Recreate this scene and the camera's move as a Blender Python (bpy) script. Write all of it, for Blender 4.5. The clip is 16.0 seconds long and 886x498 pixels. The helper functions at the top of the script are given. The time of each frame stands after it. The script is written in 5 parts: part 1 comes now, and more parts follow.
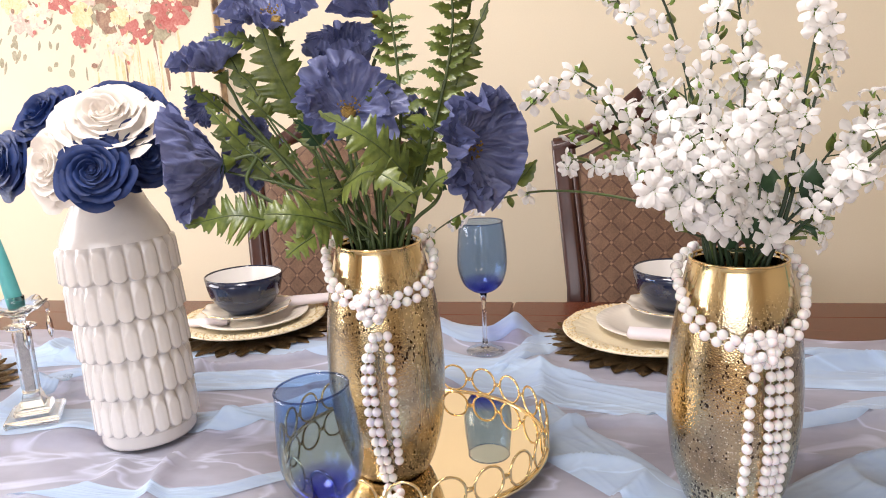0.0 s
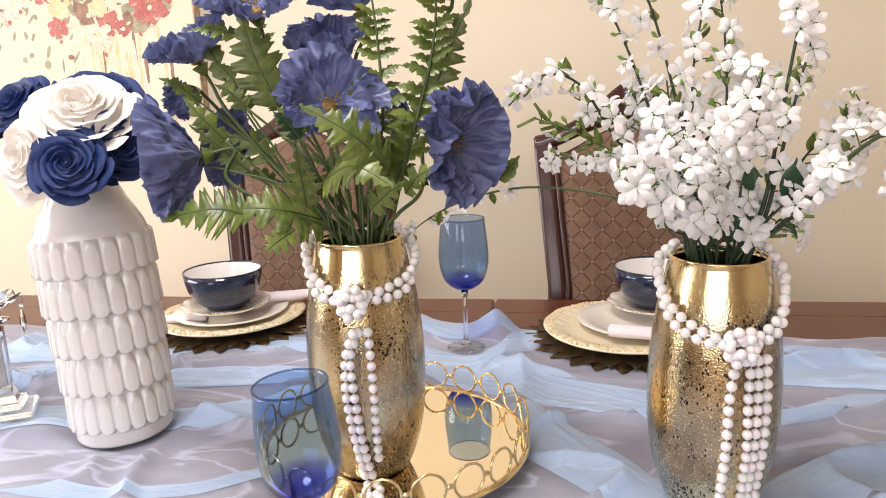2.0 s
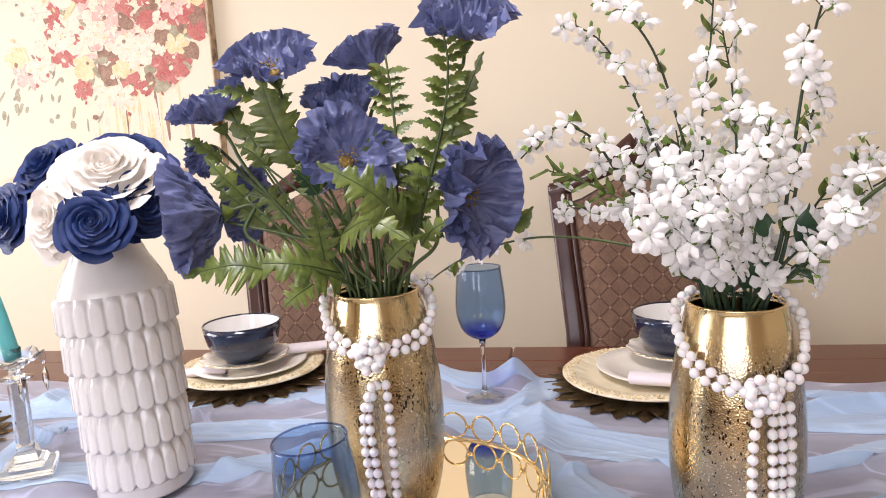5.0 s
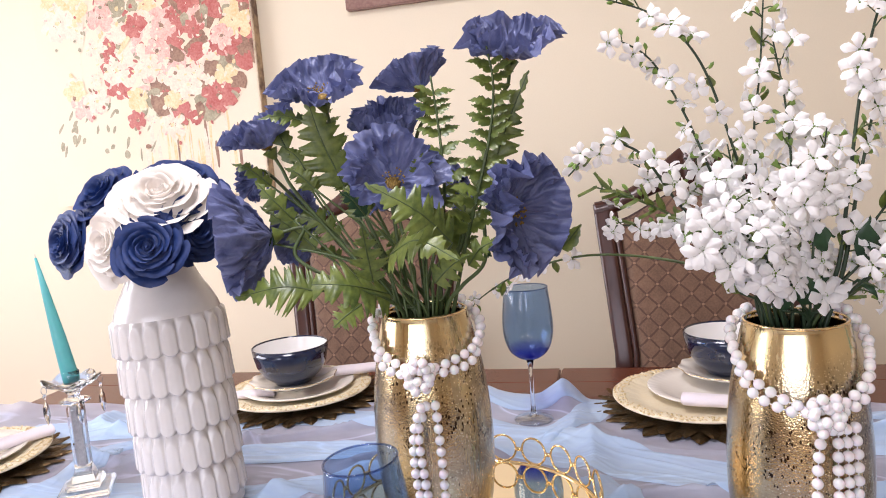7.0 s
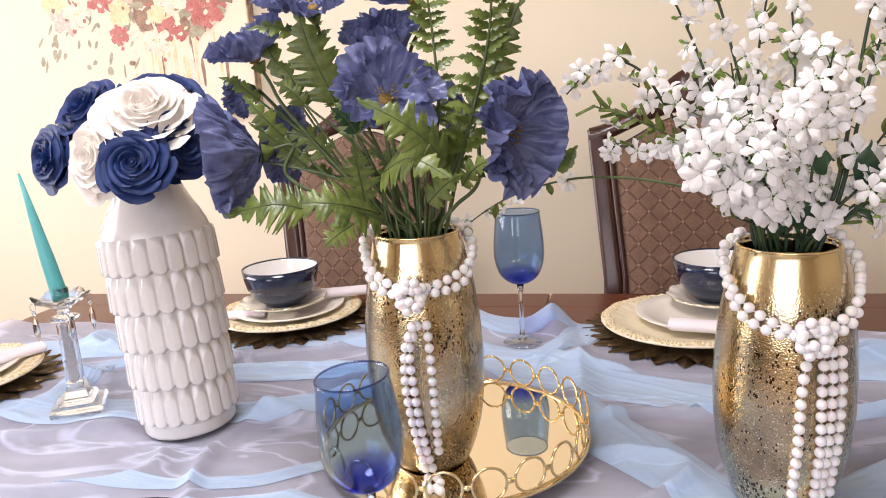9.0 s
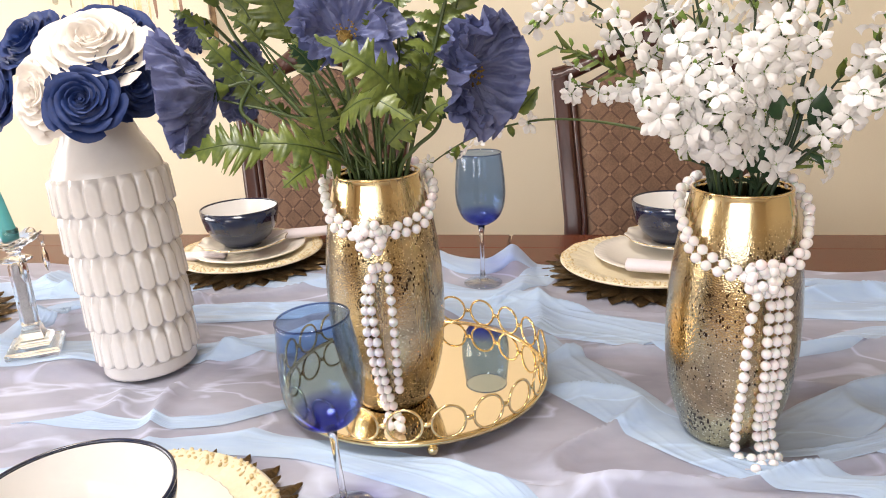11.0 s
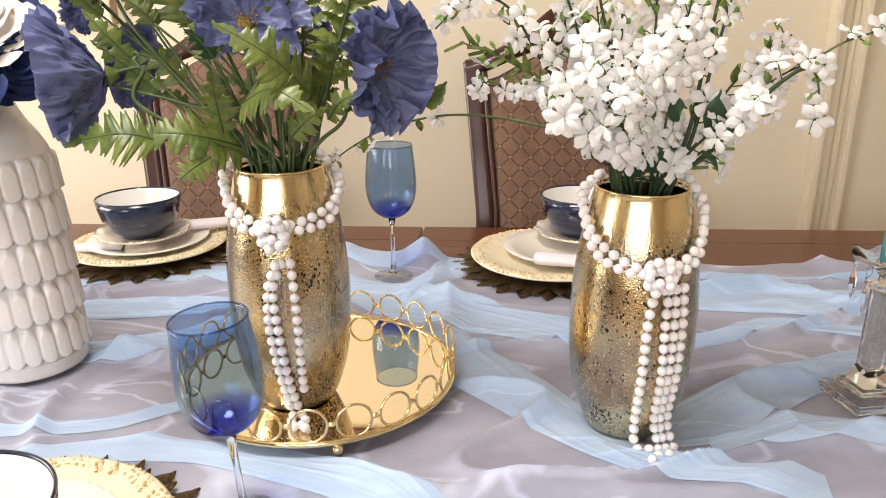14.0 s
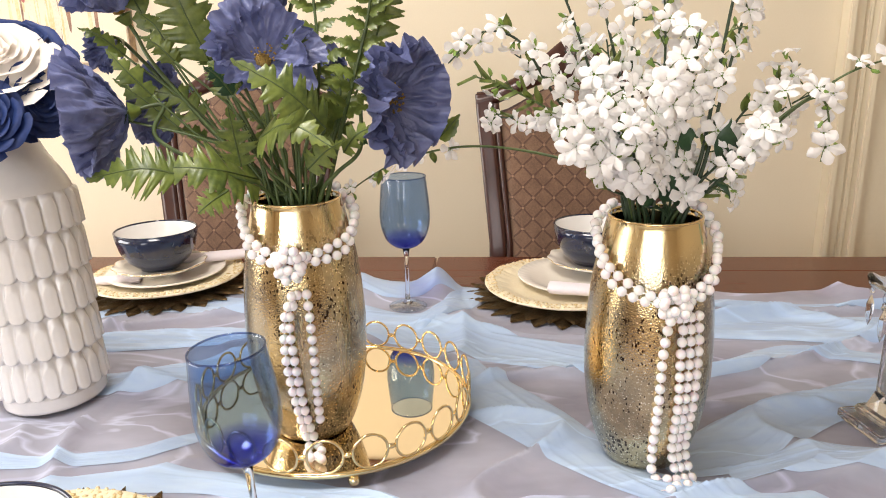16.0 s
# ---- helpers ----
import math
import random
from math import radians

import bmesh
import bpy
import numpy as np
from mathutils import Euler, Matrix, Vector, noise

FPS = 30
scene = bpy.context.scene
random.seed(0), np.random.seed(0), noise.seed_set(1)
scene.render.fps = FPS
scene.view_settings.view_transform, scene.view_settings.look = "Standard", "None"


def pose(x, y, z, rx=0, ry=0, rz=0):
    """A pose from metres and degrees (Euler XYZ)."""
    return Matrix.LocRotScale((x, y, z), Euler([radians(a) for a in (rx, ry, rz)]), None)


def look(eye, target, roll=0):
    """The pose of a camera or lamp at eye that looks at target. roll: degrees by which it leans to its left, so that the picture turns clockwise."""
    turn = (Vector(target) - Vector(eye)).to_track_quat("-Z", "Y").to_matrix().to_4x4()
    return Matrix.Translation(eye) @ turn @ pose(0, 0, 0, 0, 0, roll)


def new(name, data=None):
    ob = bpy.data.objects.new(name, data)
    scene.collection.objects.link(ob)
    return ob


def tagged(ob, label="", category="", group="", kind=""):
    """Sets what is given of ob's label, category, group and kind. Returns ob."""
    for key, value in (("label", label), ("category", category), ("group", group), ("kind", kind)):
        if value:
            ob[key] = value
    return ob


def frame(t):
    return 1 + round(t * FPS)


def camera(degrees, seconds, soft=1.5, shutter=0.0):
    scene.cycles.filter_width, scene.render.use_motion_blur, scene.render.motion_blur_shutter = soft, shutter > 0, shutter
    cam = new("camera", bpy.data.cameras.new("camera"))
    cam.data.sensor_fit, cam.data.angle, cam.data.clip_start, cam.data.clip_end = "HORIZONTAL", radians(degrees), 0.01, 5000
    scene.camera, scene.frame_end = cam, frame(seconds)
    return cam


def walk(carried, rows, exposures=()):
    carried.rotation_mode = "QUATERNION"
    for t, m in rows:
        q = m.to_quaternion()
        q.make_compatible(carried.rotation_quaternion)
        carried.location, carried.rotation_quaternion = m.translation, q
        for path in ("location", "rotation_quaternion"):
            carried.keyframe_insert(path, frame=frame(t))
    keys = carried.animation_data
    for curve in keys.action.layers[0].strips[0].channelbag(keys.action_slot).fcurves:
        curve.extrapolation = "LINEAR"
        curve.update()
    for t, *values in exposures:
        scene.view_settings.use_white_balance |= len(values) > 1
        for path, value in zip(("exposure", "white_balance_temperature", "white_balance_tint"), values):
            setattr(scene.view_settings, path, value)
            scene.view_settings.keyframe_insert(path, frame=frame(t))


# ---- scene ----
cam = camera(63.5, 16.0, soft=1.0)
PATH = [
    (0, (0.109, 0.052, 1.235), (-0.251, 1.975, 0.82), -2.8),
    (0.5, (0.109, 0.054, 1.234), (-0.244, 1.978, 0.818), -2.7),
    (1, (0.108, 0.055, 1.233), (-0.232, 1.981, 0.814), -2.5),
    (1.5, (0.107, 0.056, 1.232), (-0.217, 1.983, 0.81), -2.3),
    (2, (0.108, 0.057, 1.232), (-0.201, 1.987, 0.808), -2.1),
    (2.5, (0.106, 0.058, 1.231), (-0.19, 1.99, 0.808), -2.1),
    (3, (0.107, 0.058, 1.232), (-0.185, 1.993, 0.821), -2.1),
    (3.5, (0.108, 0.058, 1.233), (-0.188, 1.997, 0.841), -2.3),
    (6, (0.111, 0.046, 1.241), (-0.3, 1.99, 1.012), -4.2),
    (6.5, (0.108, 0.046, 1.237), (-0.334, 1.985, 1.024), -4.5),
    (7, (0.105, 0.05, 1.236), (-0.363, 1.981, 1.012), -4.6),
    (7.5, (0.104, 0.051, 1.233), (-0.379, 1.975, 0.98), -4.5),
    (8, (0.102, 0.052, 1.23), (-0.379, 1.97, 0.928), -4.2),
    (8.5, (0.101, 0.054, 1.228), (-0.368, 1.964, 0.865), -4.0),
    (9, (0.099, 0.058, 1.226), (-0.348, 1.961, 0.802), -3.7),
    (9.5, (0.1, 0.058, 1.227), (-0.325, 1.952, 0.746), -3.6),
    (12, (0.105, 0.061, 1.229), (-0.172, 1.941, 0.604), -2.0),
    (12.5, (0.108, 0.065, 1.23), (-0.128, 1.947, 0.596), -1.5),
    (13, (0.109, 0.067, 1.231), (-0.081, 1.952, 0.592), -1.0),
    (13.5, (0.111, 0.07, 1.233), (-0.038, 1.96, 0.597), -0.7),
    (14, (0.111, 0.073, 1.233), (-0.003, 1.968, 0.604), -0.5),
    (14.5, (0.113, 0.074, 1.233), (0.014, 1.974, 0.617), -0.6),
    (15, (0.111, 0.073, 1.232), (0.009, 1.978, 0.634), -0.7),
    (15.5, (0.111, 0.071, 1.234), (-0.012, 1.982, 0.659), -1.0),
    (16, (0.11, 0.066, 1.235), (-0.041, 1.983, 0.687), -1.3),
]
EXPOSURES = [(0, 0.12, 6450, 14), (3.5, 0.12, 6450, 14), (6, 0.04, 6030, 18), (7.5, 0.04, 6030, 18), (9.5, 0.12, 6400, 15), (12, 0.17, 6650, 10), (16, 0.2, 6680, 10)]
walk(cam, [(t, look(eye, target, roll)) for t, eye, target, roll in PATH], exposures=EXPOSURES)

# ---- light ----
world = bpy.data.worlds.new("sky")
scene.world = world
world.use_nodes = True
sky = world.node_tree.nodes.new("ShaderNodeTexSky")
sky.sky_type, sky.sun_disc = "NISHITA", False
sky.sun_elevation, sky.sun_rotation = radians(40), radians(250)
world.node_tree.links.new(sky.outputs[0], world.node_tree.nodes["Background"].inputs[0])
world.node_tree.nodes["Background"].inputs[1].default_value = 0.12


def area_lamp(name, eye, target, sx, sy, power, colour):
    data = bpy.data.lights.new(name, "AREA")
    data.shape, data.size, data.size_y, data.energy, data.color = "RECTANGLE", sx, sy, power, colour
    new(name, data).matrix_world = look(eye, target)


area_lamp("window_light_west", (-3.14, 0.7, 1.6), (0, 0.9, 1.2), 1.9, 1.4, 60, (1.0, 0.98, 0.96))
area_lamp("window_light_south", (-0.6, -2.54, 1.65), (-0.2, 1, 1.0), 2.6, 1.4, 53, (1.0, 0.98, 0.98))
area_lamp("ceiling_light", (-0.40, 0.50, 2.60), (-0.35, 0.6, 0), 0.6, 0.6, 30, (1.0, 0.96, 0.92))
sun = bpy.data.lights.new("sun", "SUN")
sun.energy, sun.angle, sun.color = 2.5, radians(0.6), (1.0, 0.93, 0.82)
new("sun", sun).matrix_world = look((-4, -2.0, 5.0), (0, 0, 0))


# ---- materials ----
def mat(name, col, rough=0.5, metal=0.0, col2=None, scales=(6.0, 90.0), var=0.5, bump=0.1, bump_size=0.002, spec=0.5, sheen=0.0, coat=0.0, trans=0.0, sub=0.0):
    m = bpy.data.materials.new(name)
    m.use_nodes = True
    nt = m.node_tree
    b = nt.nodes["Principled BSDF"]
    tc = nt.nodes.new("ShaderNodeTexCoord")
    big, fine = nt.nodes.new("ShaderNodeTexNoise"), nt.nodes.new("ShaderNodeTexNoise")
    big.inputs["Scale"].default_value, fine.inputs["Scale"].default_value = scales
    big.inputs["Detail"].default_value, fine.inputs["Detail"].default_value = 4, 5
    for n in (big, fine):
        nt.links.new(tc.outputs["Object"], n.inputs["Vector"])
    add = nt.nodes.new("ShaderNodeMath")
    add.operation = "MULTIPLY_ADD"
    add.inputs[1].default_value = 0.5
    half = nt.nodes.new("ShaderNodeMath")
    half.operation = "MULTIPLY"
    half.inputs[1].default_value = 0.5
    nt.links.new(big.outputs[0], half.inputs[0])
    nt.links.new(fine.outputs[0], add.inputs[0])
    nt.links.new(half.outputs[0], add.inputs[2])
    ramp = nt.nodes.new("ShaderNodeValToRGB")
    c2 = col2 or tuple(c * 0.75 for c in col)
    ramp.color_ramp.elements[0].position, ramp.color_ramp.elements[1].position = 0.5 - var * 0.3, 0.5 + var * 0.3
    ramp.color_ramp.elements[0].color, ramp.color_ramp.elements[1].color = (*c2, 1), (*col, 1)
    nt.links.new(add.outputs[0], ramp.inputs[0])
    nt.links.new(ramp.outputs[0], b.inputs["Base Color"])
    b.inputs["Roughness"].default_value, b.inputs["Metallic"].default_value = rough, metal
    b.inputs["Specular IOR Level"].default_value = spec
    b.inputs["Sheen Weight"].default_value, b.inputs["Coat Weight"].default_value = sheen, coat
    b.inputs["Transmission Weight"].default_value = trans
    if sub:
        b.inputs["Subsurface Weight"].default_value, b.inputs["Subsurface Scale"].default_value = sub, 0.01
    if bump:
        bp = nt.nodes.new("ShaderNodeBump")
        bp.inputs["Strength"].default_value, bp.inputs["Distance"].default_value = bump, bump_size
        nt.links.new(fine.outputs[0], bp.inputs["Height"])
        nt.links.new(bp.outputs[0], b.inputs["Normal"])
    return m


def node(m, kind, **values):
    n = m.node_tree.nodes.new(kind)
    for key, v in values.items():
        n.inputs[key].default_value = v
    return n


def leaf_like(name, col, col2, rough=0.5, glow=0.35, scales=(25, 160), bump=0.15):
    """Cloth or plastic petal: a thin sheet that lets some light through."""
    m = mat(name, col, rough, col2=col2, scales=scales, bump=bump, bump_size=0.001)
    nt = m.node_tree
    b, out = nt.nodes["Principled BSDF"], nt.nodes["Material Output"]
    tr, mix = nt.nodes.new("ShaderNodeBsdfTranslucent"), nt.nodes.new("ShaderNodeMixShader")
    nt.links.new(b.inputs["Base Color"].links[0].from_socket, tr.inputs["Color"])
    mix.inputs[0].default_value = glow
    nt.links.new(b.outputs[0], mix.inputs[1])
    nt.links.new(tr.outputs[0], mix.inputs[2])
    nt.links.new(mix.outputs[0], out.inputs["Surface"])
    return m


def thin_glass(name, top, bottom=None, z0=0.0, z1=1.0, gloss=0.035):
    """Thin tinted glass; the tint may run from bottom to top of the piece."""
    m = bpy.data.materials.new(name)
    m.use_nodes = True
    nt = m.node_tree
    nt.nodes.remove(nt.nodes["Principled BSDF"])
    tr, gl, mix = nt.nodes.new("ShaderNodeBsdfTransparent"), nt.nodes.new("ShaderNodeBsdfGlossy"), nt.nodes.new("ShaderNodeMixShader")
    gl.inputs["Roughness"].default_value = 0.02
    lw, pw_, mr = nt.nodes.new("ShaderNodeLayerWeight"), nt.nodes.new("ShaderNodeMath"), nt.nodes.new("ShaderNodeMath")
    pw_.operation, pw_.inputs[1].default_value = "POWER", 3.5
    mr.operation, mr.inputs[1].default_value, mr.inputs[2].default_value = "MULTIPLY_ADD", 0.55, gloss
    nt.links.new(lw.outputs["Facing"], pw_.inputs[0])
    nt.links.new(pw_.outputs[0], mr.inputs[0])
    nt.links.new(mr.outputs[0], mix.inputs[0])
    nt.links.new(tr.outputs[0], mix.inputs[1])
    nt.links.new(gl.outputs[0], mix.inputs[2])
    nt.links.new(mix.outputs[0], nt.nodes["Material Output"].inputs["Surface"])
    tr.inputs["Color"].default_value = (*top, 1)
    if bottom:
        tc, sep, ramp = nt.nodes.new("ShaderNodeTexCoord"), nt.nodes.new("ShaderNodeSeparateXYZ"), nt.nodes.new("ShaderNodeValToRGB")
        nt.links.new(tc.outputs["Generated"], sep.inputs[0])
        nt.links.new(sep.outputs["Z"], ramp.inputs[0])
        ramp.color_ramp.elements[0].position, ramp.color_ramp.elements[1].position = z0, z1
        ramp.color_ramp.elements[0].color, ramp.color_ramp.elements[1].color = (*bottom, 1), (*top, 1)
        nt.links.new(ramp.outputs[0], tr.inputs["Color"])
    return m


def wood(name, col, col2, stretch=(1.0, 12.0, 12.0), rough=0.3, coat=0.3):
    m = mat(name, col, rough, col2=col2, scales=(3.0, 14.0), var=0.9, bump=0.05, coat=coat)
    nt = m.node_tree
    tc = next(n for n in nt.nodes if n.bl_idname == "ShaderNodeTexCoord")
    mp = nt.nodes.new("ShaderNodeMapping")
    mp.inputs["Scale"].default_value = stretch
    nt.links.new(tc.outputs["Object"], mp.inputs["Vector"])
    for n in nt.nodes:
        if n.bl_idname == "ShaderNodeTexNoise":
            nt.links.new(mp.outputs[0], n.inputs["Vector"])
    return m


def mercury():
    """Mercury glass: a gold mirror coat with silver patches, dark flecks and a crackled sparkle low down."""
    m = mat("mercury_gold_glass", (0.86, 0.64, 0.33), 0.14, 1.0, bump=0)
    nt = m.node_tree
    b = nt.nodes["Principled BSDF"]
    tc = next(n for n in nt.nodes if n.bl_idname == "ShaderNodeTexCoord")
    sep = node(m, "ShaderNodeSeparateXYZ")
    nt.links.new(tc.outputs["Object"], sep.inputs[0])
    low = node(m, "ShaderNodeMapRange", **{"From Min": 0.275, "From Max": 0.235, "To Min": 0.0, "To Max": 1.0})
    nt.links.new(sep.outputs["Z"], low.inputs["Value"])
    patch = node(m, "ShaderNodeTexNoise", Scale=9.0, Detail=7.0, Roughness=0.7)
    nt.links.new(tc.outputs["Object"], patch.inputs["Vector"])
    pr = node(m, "ShaderNodeMapRange", **{"From Min": 0.42, "From Max": 0.62})
    nt.links.new(patch.outputs[0], pr.inputs["Value"])
    pm = node(m, "ShaderNodeMath")
    pm.operation = "MULTIPLY"
    nt.links.new(pr.outputs[0], pm.inputs[0])
    nt.links.new(low.outputs[0], pm.inputs[1])
    silver = node(m, "ShaderNodeMix")
    silver.data_type = "RGBA"
    silver.inputs["A"].default_value, silver.inputs["B"].default_value = (0.64, 0.51, 0.29, 1), (0.27, 0.23, 0.165, 1)
    nt.links.new(pm.outputs[0], silver.inputs["Factor"])
    streak = node(m, "ShaderNodeTexNoise", Scale=26.0, Detail=5.0, Roughness=0.7)
    tall = node(m, "ShaderNodeMapping", Scale=(1, 1, 0.08))
    nt.links.new(tc.outputs["Object"], tall.inputs["Vector"])
    nt.links.new(tall.outputs[0], streak.inputs["Vector"])
    sr = node(m, "ShaderNodeMapRange", **{"From Min": 0.40, "From Max": 0.62, "To Min": 0.07, "To Max": 0.30})
    nt.links.new(streak.outputs[0], sr.inputs["Value"])
    nt.links.new(sr.outputs[0], b.inputs["Roughness"])
    # dark flecks where the coat is gone
    vo = node(m, "ShaderNodeTexVoronoi", Scale=270.0, Randomness=1.0)
    warp = node(m, "ShaderNodeMapping", Scale=(1, 1, 0.55))
    nt.links.new(tc.outputs["Object"], warp.inputs["Vector"])
    nt.links.new(warp.outputs[0], vo.inputs["Vector"])
    dense = node(m, "ShaderNodeTexNoise", Scale=28.0, Detail=3.0)
    nt.links.new(tc.outputs["Object"], dense.inputs["Vector"])
    lim = node(m, "ShaderNodeMapRange", **{"From Min": 0.38, "From Max": 0.70, "To Min": 0.06, "To Max": 0.46})
    nt.links.new(dense.outputs[0], lim.inputs["Value"])
    less = node(m, "ShaderNodeMath")
    less.operation = "LESS_THAN"
    nt.links.new(vo.outputs["Distance"], less.inputs[0])
    nt.links.new(lim.outputs[0], less.inputs[1])
    lm = node(m, "ShaderNodeMath")
    lm.operation = "MULTIPLY"
    nt.links.new(less.outputs[0], lm.inputs[0])
    nt.links.new(low.outputs[0], lm.inputs[1])
    dark = node(m, "ShaderNodeMix")
    dark.data_type = "RGBA"
    dark.inputs["B"].default_value = (0.045, 0.026, 0.014, 1)
    nt.links.new(silver.outputs["Result"], dark.inputs["A"])
    nt.links.new(lm.outputs[0], dark.inputs["Factor"])
    # bright dots put into the base colour as glints of the glittering coat
    sp = node(m, "ShaderNodeTexVoronoi", Scale=300.0)
    nt.links.new(tc.outputs["Object"], sp.inputs["Vector"])
    spl = node(m, "ShaderNodeMath")
    spl.operation = "LESS_THAN"
    spl.inputs[1].default_value = 0.24
    nt.links.new(sp.outputs["Distance"], spl.inputs[0])
    spm = node(m, "ShaderNodeMath")
    spm.operation = "MULTIPLY"
    nt.links.new(spl.outputs[0], spm.inputs[0])
    nt.links.new(low.outputs[0], spm.inputs[1])
    spark = node(m, "ShaderNodeMix")
    spark.data_type = "RGBA"
    spark.inputs["B"].default_value = (1.0, 0.90, 0.64, 1)
    nt.links.new(dark.outputs["Result"], spark.inputs["A"])
    nt.links.new(spm.outputs[0], spark.inputs["Factor"])
    nt.links.new(spark.outputs["Result"], b.inputs["Base Color"])
    # crackle
    cr = node(m, "ShaderNodeTexVoronoi", Scale=430.0)
    nt.links.new(tc.outputs["Object"], cr.inputs["Vector"])
    bn = node(m, "ShaderNodeTexNoise", Scale=120.0, Detail=4.0)
    nt.links.new(tc.outputs["Object"], bn.inputs["Vector"])
    hs = node(m, "ShaderNodeMath")
    hs.operation = "ADD"
    nt.links.new(cr.outputs["Distance"], hs.inputs[0])
    nt.links.new(bn.outputs[0], hs.inputs[1])
    st = node(m, "ShaderNodeMath")
    st.operation = "MULTIPLY_ADD"
    st.inputs[1].default_value, st.inputs[2].default_value = 0.17, 0.010
    nt.links.new(low.outputs[0], st.inputs[0])
    bp = node(m, "ShaderNodeBump", Distance=0.0016)
    nt.links.new(st.outputs[0], bp.inputs["Strength"])
    nt.links.new(hs.outputs[0], bp.inputs["Height"])
    nt.links.new(bp.outputs[0], b.inputs["Normal"])
    b.inputs["Coat Weight"].default_value = 0.6
    b.inputs["Coat Roughness"].default_value = 0.03
    return m


def lattice_fabric():
    """Woven chair cover: tan cloth with a dark brown diamond lattice and small knots at the crossings."""
    m = mat("lattice_upholstery", (0.20, 0.112, 0.065), 0.8, col2=(0.12, 0.064, 0.037), scales=(25, 260), bump=0.25, sheen=0.3)
    nt = m.node_tree
    b = nt.nodes["Principled BSDF"]
    base = b.inputs["Base Color"].links[0].from_socket
    tc = next(n for n in nt.nodes if n.bl_idname == "ShaderNodeTexCoord")
    wob = node(m, "ShaderNodeTexNoise", Scale=45.0, Detail=2.0)
    nt.links.new(tc.outputs["Object"], wob.inputs["Vector"])
    sep = node(m, "ShaderNodeSeparateXYZ")
    nt.links.new(tc.outputs["Object"], sep.inputs[0])

    def op(kind, a, c):
        n = nt.nodes.new("ShaderNodeMath")
        n.operation = kind
        for i, v in enumerate((a, c)):
            if isinstance(v, (int, float)):
                n.inputs[i].default_value = v
            elif v is not None:
                nt.links.new(v, n.inputs[i])
        return n.outputs[0]

    x = op("DIVIDE", sep.outputs["X"], 0.052)
    z = op("DIVIDE", sep.outputs["Z"], 0.052)
    wv = op("MULTIPLY", op("SUBTRACT", wob.outputs[0], 0.5), 0.12)
    d = []
    for p in (op("ADD", op("ADD", x, z), wv), op("ADD", op("SUBTRACT", x, z), wv)):
        d.append(op("ABSOLUTE", op("SUBTRACT", op("FRACT", p, None), 0.5), None))
    line = op("MAXIMUM", op("LESS_THAN", d[0], 0.06), op("LESS_THAN", d[1], 0.06))
    knot = op("LESS_THAN", op("ADD", d[0], d[1]), 0.11)
    mix = node(m, "ShaderNodeMix")
    mix.data_type = "RGBA"
    mix.inputs["B"].default_value = (0.075, 0.032, 0.02, 1)
    nt.links.new(base, mix.inputs["A"])
    nt.links.new(op("MULTIPLY", line, 0.85), mix.inputs["Factor"])
    mix2 = node(m, "ShaderNodeMix")
    mix2.data_type = "RGBA"
    mix2.inputs["B"].default_value = (0.26, 0.15, 0.09, 1)
    nt.links.new(mix.outputs["Result"], mix2.inputs["A"])
    nt.links.new(knot, mix2.inputs["Factor"])
    nt.links.new(mix2.outputs["Result"], b.inputs["Base Color"])
    return m


def sheer(name, col, col2, clear, scales=(7.0, 40.0), stretch=(0.6, 3.0, 1.0), streak=0.5):
    """Sheer chiffon: pale woven threads with gaps; denser streaks draw doubled cloth and the highlights along folds."""
    m = mat(name, col, 0.55, col2=col2, scales=scales, bump=0.06, bump_size=0.001, sheen=0.35)
    nt = m.node_tree
    b, out = nt.nodes["Principled BSDF"], nt.nodes["Material Output"]
    tc = next(n for n in nt.nodes if n.bl_idname == "ShaderNodeTexCoord")
    mp = node(m, "ShaderNodeMapping", Scale=stretch, Rotation=(0, 0, radians(-14)))
    nt.links.new(tc.outputs["Object"], mp.inputs["Vector"])
    for n in [n for n in nt.nodes if n.bl_idname == "ShaderNodeTexNoise"]:
        nt.links.new(mp.outputs[0], n.inputs["Vector"])
    n1 = node(m, "ShaderNodeTexNoise", Scale=3.6, Detail=3.0, Distortion=0.7)
    nt.links.new(mp.outputs[0], n1.inputs["Vector"])
    ab = nt.nodes.new("ShaderNodeMath")
    ab.operation = "SUBTRACT"
    ab.inputs[1].default_value = 0.5
    nt.links.new(n1.outputs[0], ab.inputs[0])
    ab2 = nt.nodes.new("ShaderNodeMath")
    ab2.operation = "ABSOLUTE"
    nt.links.new(ab.outputs[0], ab2.inputs[0])
    line = node(m, "ShaderNodeMapRange", **{"From Min": 0.0, "From Max": 0.032, "To Min": clear * (1 - streak), "To Max": clear})
    nt.links.new(ab2.outputs[0], line.inputs["Value"])
    tr, mix, tl, m2 = (nt.nodes.new("ShaderNode" + k) for k in ("BsdfTransparent", "MixShader", "BsdfTranslucent", "MixShader"))
    nt.links.new(b.inputs["Base Color"].links[0].from_socket, tl.inputs["Color"])
    m2.inputs[0].default_value = 0.25
    nt.links.new(b.outputs[0], m2.inputs[1])
    nt.links.new(tl.outputs[0], m2.inputs[2])
    nt.links.new(line.outputs[0], mix.inputs[0])
    nt.links.new(m2.outputs[0], mix.inputs[1])
    nt.links.new(tr.outputs[0], mix.inputs[2])
    nt.links.new(mix.outputs[0], out.inputs["Surface"])
    return m


